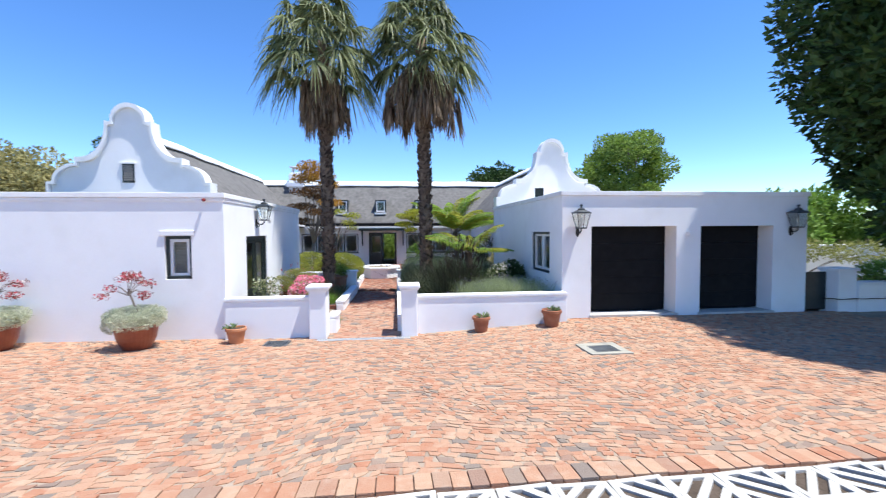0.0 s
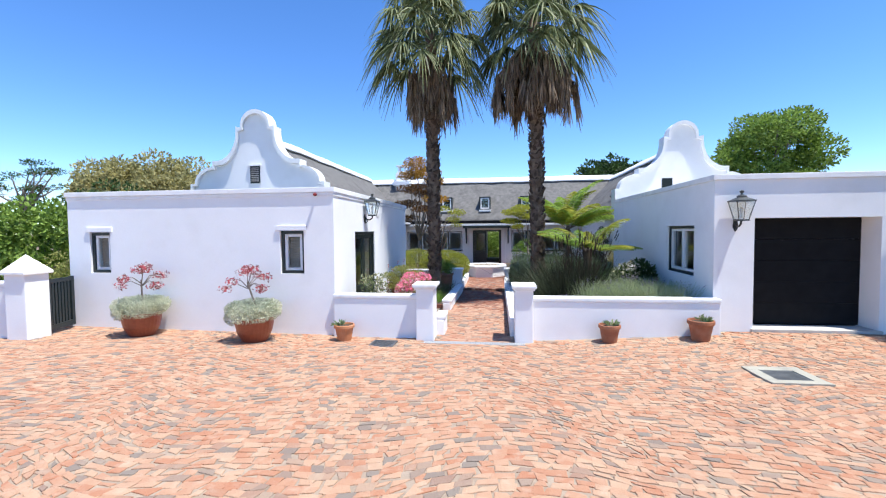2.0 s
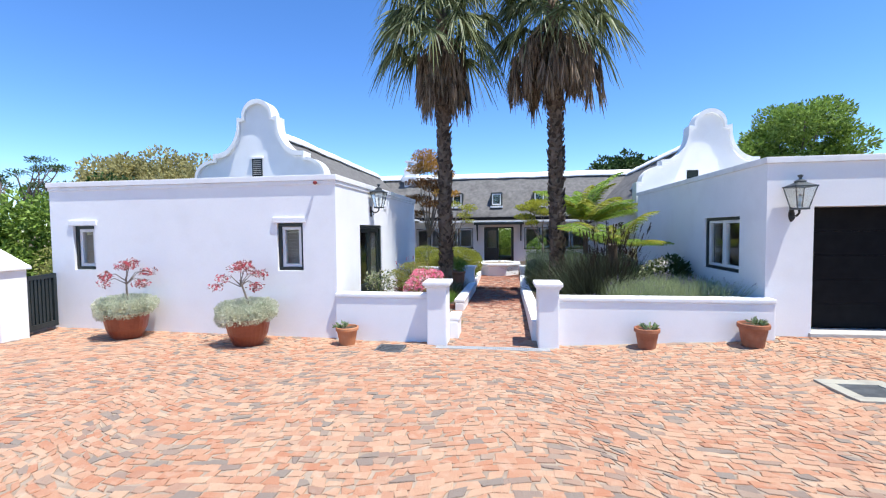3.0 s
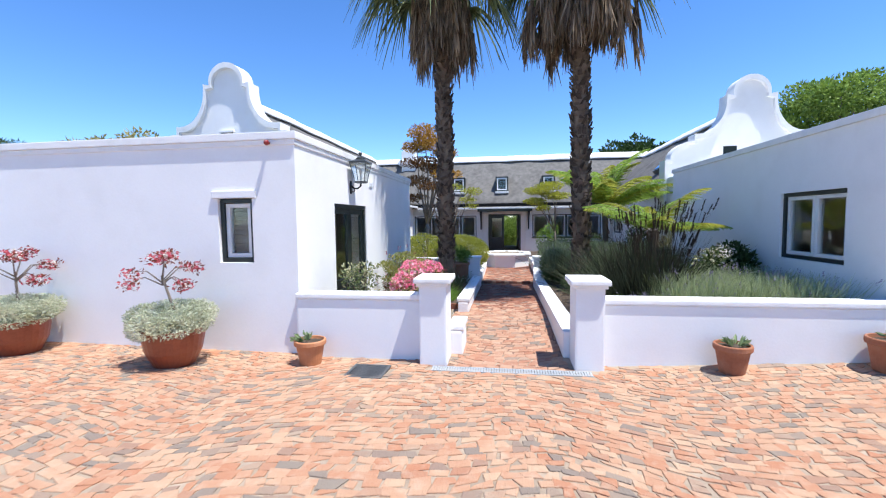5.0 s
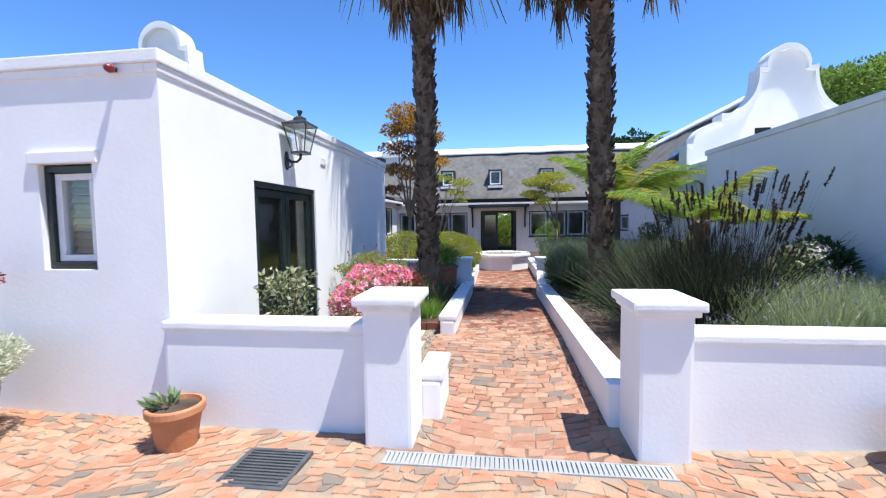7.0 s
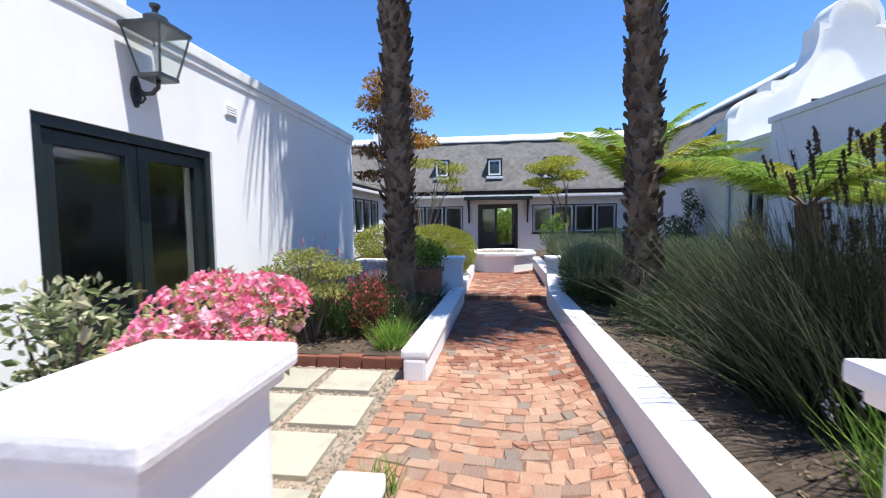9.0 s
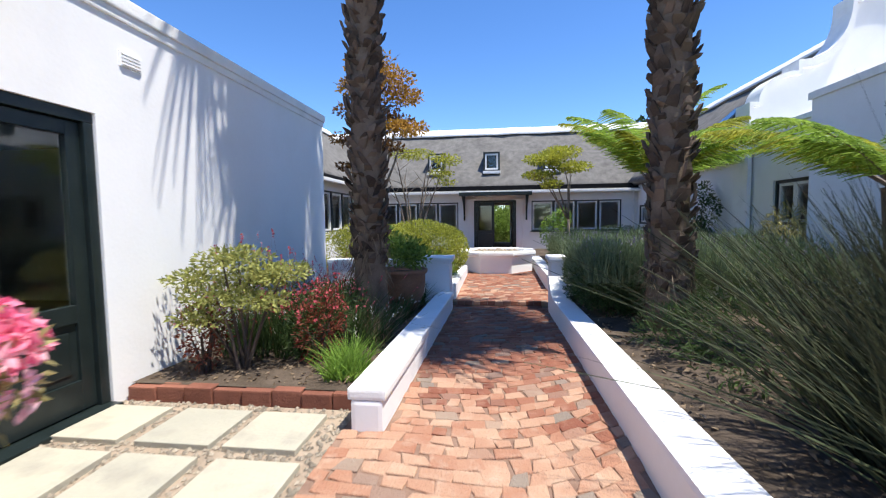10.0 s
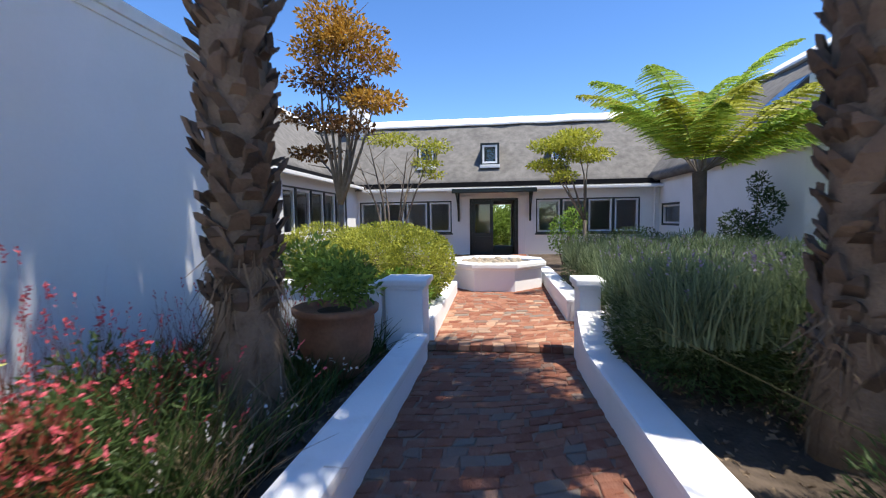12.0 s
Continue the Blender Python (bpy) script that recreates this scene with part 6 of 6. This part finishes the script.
pz = np.array([ground_z(a, b) for a, b in zip(px, py)]) - 0.018
P = np.stack([px, py, pz], 1)
s = RNG.uniform(0.008, 0.02, (n, 1))
o = np.array([[1, 0, 0], [0, 1, 0], [-1, 0, 0], [0, -1, 0], [0, 0, 0.9]], float)
ang = RNG.uniform(0, 6.28, n)
R = np.stack([np.stack([np.cos(ang), -np.sin(ang), 0 * ang], 1), np.stack([np.sin(ang), np.cos(ang), 0 * ang], 1), np.stack([0 * ang, 0 * ang, 1 + 0 * ang], 1)], 1)
sc = np.stack([RNG.uniform(0.7, 1.5, n), RNG.uniform(0.6, 1.0, n), RNG.uniform(0.6, 1.2, n)], 1)
V = P[:, None, :] + s[:, :, None] * np.einsum("nij,nkj->nki", R, o[None] * sc[:, None, :])
i5 = np.arange(n)[:, None] * 5
F = np.concatenate([np.hstack([i5 + a, i5 + b, i5 + 4]) for a, b in ((0, 1), (1, 2), (2, 3), (3, 0))], 0)
part("stones", (V.reshape(-1, 3), F), GRAVEL, gv)
sl = tagged(part("stepping_slabs", slope_sheet(-2.89, -1.155, 9.64, 12.36, -0.022, 6, 8, 0), JOINT), "pale sandstone stepping slabs in gravel", "paving", kind="structure")
for j in range(4):
    for i in range(3):
        x0, y1 = -2.83 + i * 0.54 + 0.05 * (j % 2), 12.22 - j * 0.55
        q = Geo().box(x0, x0 + 0.43 + 0.03 * ((i + j) % 2), y1 - 0.44, y1, -0.04, 0.012, 0.006)
        part("slab", tilt(q, 0, 0), SLAB, sl)

# bark chips and small stones on the beds
for nm, x0, x1, y0, y1, n in (("mulch", -2.85, -1.15, 12.48, 15.9, 1600), ("mulch", 0.76, 4.0, 9.7, 15.9, 3200)):
    px, py = RNG.uniform(x0, x1, n), RNG.uniform(y0, y1, n)
    lift = 0.09 if x0 < 0 else 0.21
    pz = np.array([ground_z(a, b) + lift + 0.07 * noise.noise((a * 2.3, b * 2.3, 1.7)) for a, b in zip(px, py)]) + 0.004
    e = tagged(part(nm, leaves(np.stack([px, py, pz], 1), np.stack([RNG.normal(size=n), RNG.normal(size=n), RNG.uniform(0, 0.35, n)], 1), 0.045, 0.025), L_DEAD), "dry leaves and bark chips on the soil", "mulch", kind="stuff")

# ---- clay pavers ----


def pavers(x0, x1, y0, y1, w, h, seed, zf, keep, sep, wave=0.25, gap=0.004, cant=0.013, edge=0.0035, ragged=0.017):
    """Worn pavers laid in wavy courses. Returns those to be separate and one joined mesh."""
    g = np.random.default_rng(seed)
    rows = int((y1 - y0) / h) + 6
    cols = int((x1 - x0) / w) + 4
    ones, vs, fs, k = [], [], [], 0
    ph = g.uniform(0, 6, 4)

    def warp(u, v):
        return (u + 0.10 * math.sin(1.1 * v + ph[0]) + 0.05 * math.sin(2.7 * u + 1.3 * v),
                v + wave * math.sin(1.25 * u + ph[1] + 0.35 * v) + 0.3 * wave * math.sin(3.1 * u + ph[2]))

    for r in range(-6, rows + 3):
        u = x0 - 2 * w + (r % 2) * w * 0.5 + g.uniform(0, w * 0.4)
        v = y0 + r * h
        while u < x1 + w:
            ww = w * g.uniform(0.72, 1.28)
            c = warp(u + ww / 2, v + h / 2)
            if x0 <= c[0] <= x1 and y0 <= c[1] <= y1 and keep(c[0], c[1]):
                q = [warp(a, b) for a, b in ((u + gap, v + gap), (u + ww - gap, v + gap), (u + ww - gap, v + h - gap), (u + gap, v + h - gap))]
                q = [(a + g.normal() * ragged, b + g.normal() * ragged * 0.82) for a, b in q]
                q = [(min(max(a, x0), x1), min(max(b, y0), y1)) for a, b in q]
                t = g.normal(size=2) * cant
                lift = g.normal() * 0.08 * cant
                V, m = [], (sum(a for a, b in q) / 4, sum(b for a, b in q) / 4)
                for f, dz in ((0.90, 0.0), (1.0, -edge), (1.0, -0.05)):
                    for a, b in q:
                        x, y = m[0] + (a - m[0]) * f, m[1] + (b - m[1]) * f
                        V.append((x, y, zf(x, y) + lift + dz + t[0] * (x - m[0]) + t[1] * (y - m[1])))
                F = [(0, 1, 2, 3)] + [(4 * s + i, 4 * s + 4 + i, 4 * s + 4 + (i + 1) % 4, 4 * s + (i + 1) % 4) for s in (0, 1) for i in range(4)]
                if sep(*m):
                    ones.append((V, F))
                else:
                    vs.extend(V)
                    fs.extend(tuple(k + i for i in f) for f in F)
                    k += 12
            u += ww
    return ones, vs, fs


def lay(name, sheet, label, args, limit, one=BRICK, many=BRICKS, deep=None):
    base = tagged(part(name, sheet, REDJOINT if deep else JOINT, smooth=True), label, "paving", kind="structure")
    ones, vs, fs = pavers(*args)
    g = np.random.default_rng(len(vs))
    # share of the shade-darkened red pavers grows with y
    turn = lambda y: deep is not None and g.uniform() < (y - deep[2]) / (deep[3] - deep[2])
    for V, F in ones[:limit]:
        me = bpy.data.meshes.new("brick")
        me.from_pydata(V, [], F)
        me.materials.append(deep[0] if turn(V[0][1]) else one)
        under(new("brick", me), base)
    for V, F in ones[limit:]:
        k = len(vs)
        vs.extend(V)
        fs.extend(tuple(k + i for i in f) for f in F)
    me = bpy.data.meshes.new("bricks")
    me.from_pydata(vs, [], fs)
    me.materials.append(many)
    if deep:
        me.materials.append(deep[1])
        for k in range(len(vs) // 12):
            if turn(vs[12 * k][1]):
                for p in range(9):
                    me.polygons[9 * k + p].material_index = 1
    tagged(under(new("bricks", me), base), kind="stuff")


def court_keep(x, y):
    if 3.59 < x < 4.29 and 7.09 < y < 7.77 or -2.0 < x < -1.56 and 8.64 < y < 9.08 or -1.1 < x < 0.76 and y > 9.0:
        return False
    if y > 9.36 and (x < -1.26 and x > OX1 or 0.9 < x < GX0) or y > 9.52 and x < OX1 or x > 0.9 and y > 9.66 and x < 10:
        return False
    return not (x < -8.36 and 8.3 < y < 8.72) and not (x > 10.9 and y > 8.95)


lay("court_paving", slope_sheet(-14, 14, 3.72, 9.7, -0.0085, 56, 24, 0), "worn red clay brick paving of the entrance court",
    (-12, 13, 3.72, 9.7, 0.120, 0.088, 1, ground_z, court_keep, lambda x, y: -1.0 < x < 0.8 and 7.3 < y < 9.0), 300)
lay("path_paving", slope_sheet(-1.16, 0.56, 9.16, 16.34, -0.009, 8, 40, 0), "worn red clay brick garden path",
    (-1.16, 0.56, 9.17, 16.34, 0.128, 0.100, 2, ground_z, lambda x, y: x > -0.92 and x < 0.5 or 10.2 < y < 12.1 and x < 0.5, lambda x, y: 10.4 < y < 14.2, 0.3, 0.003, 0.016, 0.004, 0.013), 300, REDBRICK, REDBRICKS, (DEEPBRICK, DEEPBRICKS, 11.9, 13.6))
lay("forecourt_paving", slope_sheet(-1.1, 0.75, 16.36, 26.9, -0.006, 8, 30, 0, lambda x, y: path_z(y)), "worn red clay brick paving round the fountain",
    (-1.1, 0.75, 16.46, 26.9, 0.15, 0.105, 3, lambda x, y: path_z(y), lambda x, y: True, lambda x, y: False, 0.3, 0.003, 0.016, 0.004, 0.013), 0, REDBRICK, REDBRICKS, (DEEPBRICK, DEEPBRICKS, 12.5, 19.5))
st = tagged(part("path_step", Geo().box(-1.0, 0.56, 16.33, 16.37, -0.3, path_z(16.4) - 0.03), JOINT), "low brick step across the path", "step", kind="structure")
for i in range(13):
    x = -0.98 + i * 0.118
    part("brick", Geo().box(x, x + 0.112, 16.30, 16.47, path_z(16.4) - 0.065, path_z(16.4) - 0.006 + 0.003 * (i % 3), 0.008), DEEPBRICK if i % 3 else REDBRICK, st)
# header course and grass blocks at the edge of the court
hd = tagged(part("header_course", slope_sheet(-14, 14, 3.48, 3.74, -0.03, 28, 2, 0), JOINT), "row of upright bricks closing the court paving", "paving", kind="structure")
for i in range(75):
    x = -4 + i * 0.135
    q = Geo().box(x, x + 0.127, 3.50, 3.72, -0.05, 0.004 * (i % 3), 0.006)
    part("brick", tilt(q, 0, 0), BRICK, hd)
gb = tagged(part("grass_block_paving", slope_sheet(-14, 14, -6, 3.48, -0.03, 28, 19, 0.0), SOIL), "pale concrete grass-block paving with open cells", "paving", kind="structure")
q = Geo()
for a in ((0, 0.40, 0, 0.045), (0, 0.40, 0.355, 0.40), (0, 0.045, 0.045, 0.355), (0.355, 0.40, 0.045, 0.355)):
    q.box(*a, -0.06, 0.0, 0.006)
for a, b in (((0.02, 0.02), (0.38, 0.38)), ((0.03, 0.20), (0.20, 0.37)), ((0.20, 0.03), (0.37, 0.20))):
    dx, dy = b[0] - a[0], b[1] - a[1]
    l_ = math.hypot(dx, dy)
    nx_, ny_ = -dy / l_ * 0.028, dx / l_ * 0.028
    q.prism([(a[0] + nx_, a[1] + ny_), (a[0] - nx_, a[1] - ny_), (b[0] - nx_, b[1] - ny_), (b[0] + nx_, b[1] + ny_)], lambda u, w, d: (u, w, d), -0.06, -0.003)
bm_ = mesh_of("grass_block", q, CONCRETE)
for j in range(7):
    for i in range(36):
        x, y = -5.0 + i * 0.41, 3.06 - j * 0.41
        ob = under(new("grass_block", bm_), gb)
        turn = (i + j) % 2
        ob.location = (x + (0.4 if turn else 0), y, ground_z(x + 0.2, y + 0.2) + 0.004)
        ob.rotation_euler = (math.atan(-0.05), 0, math.pi / 2 if turn else 0)
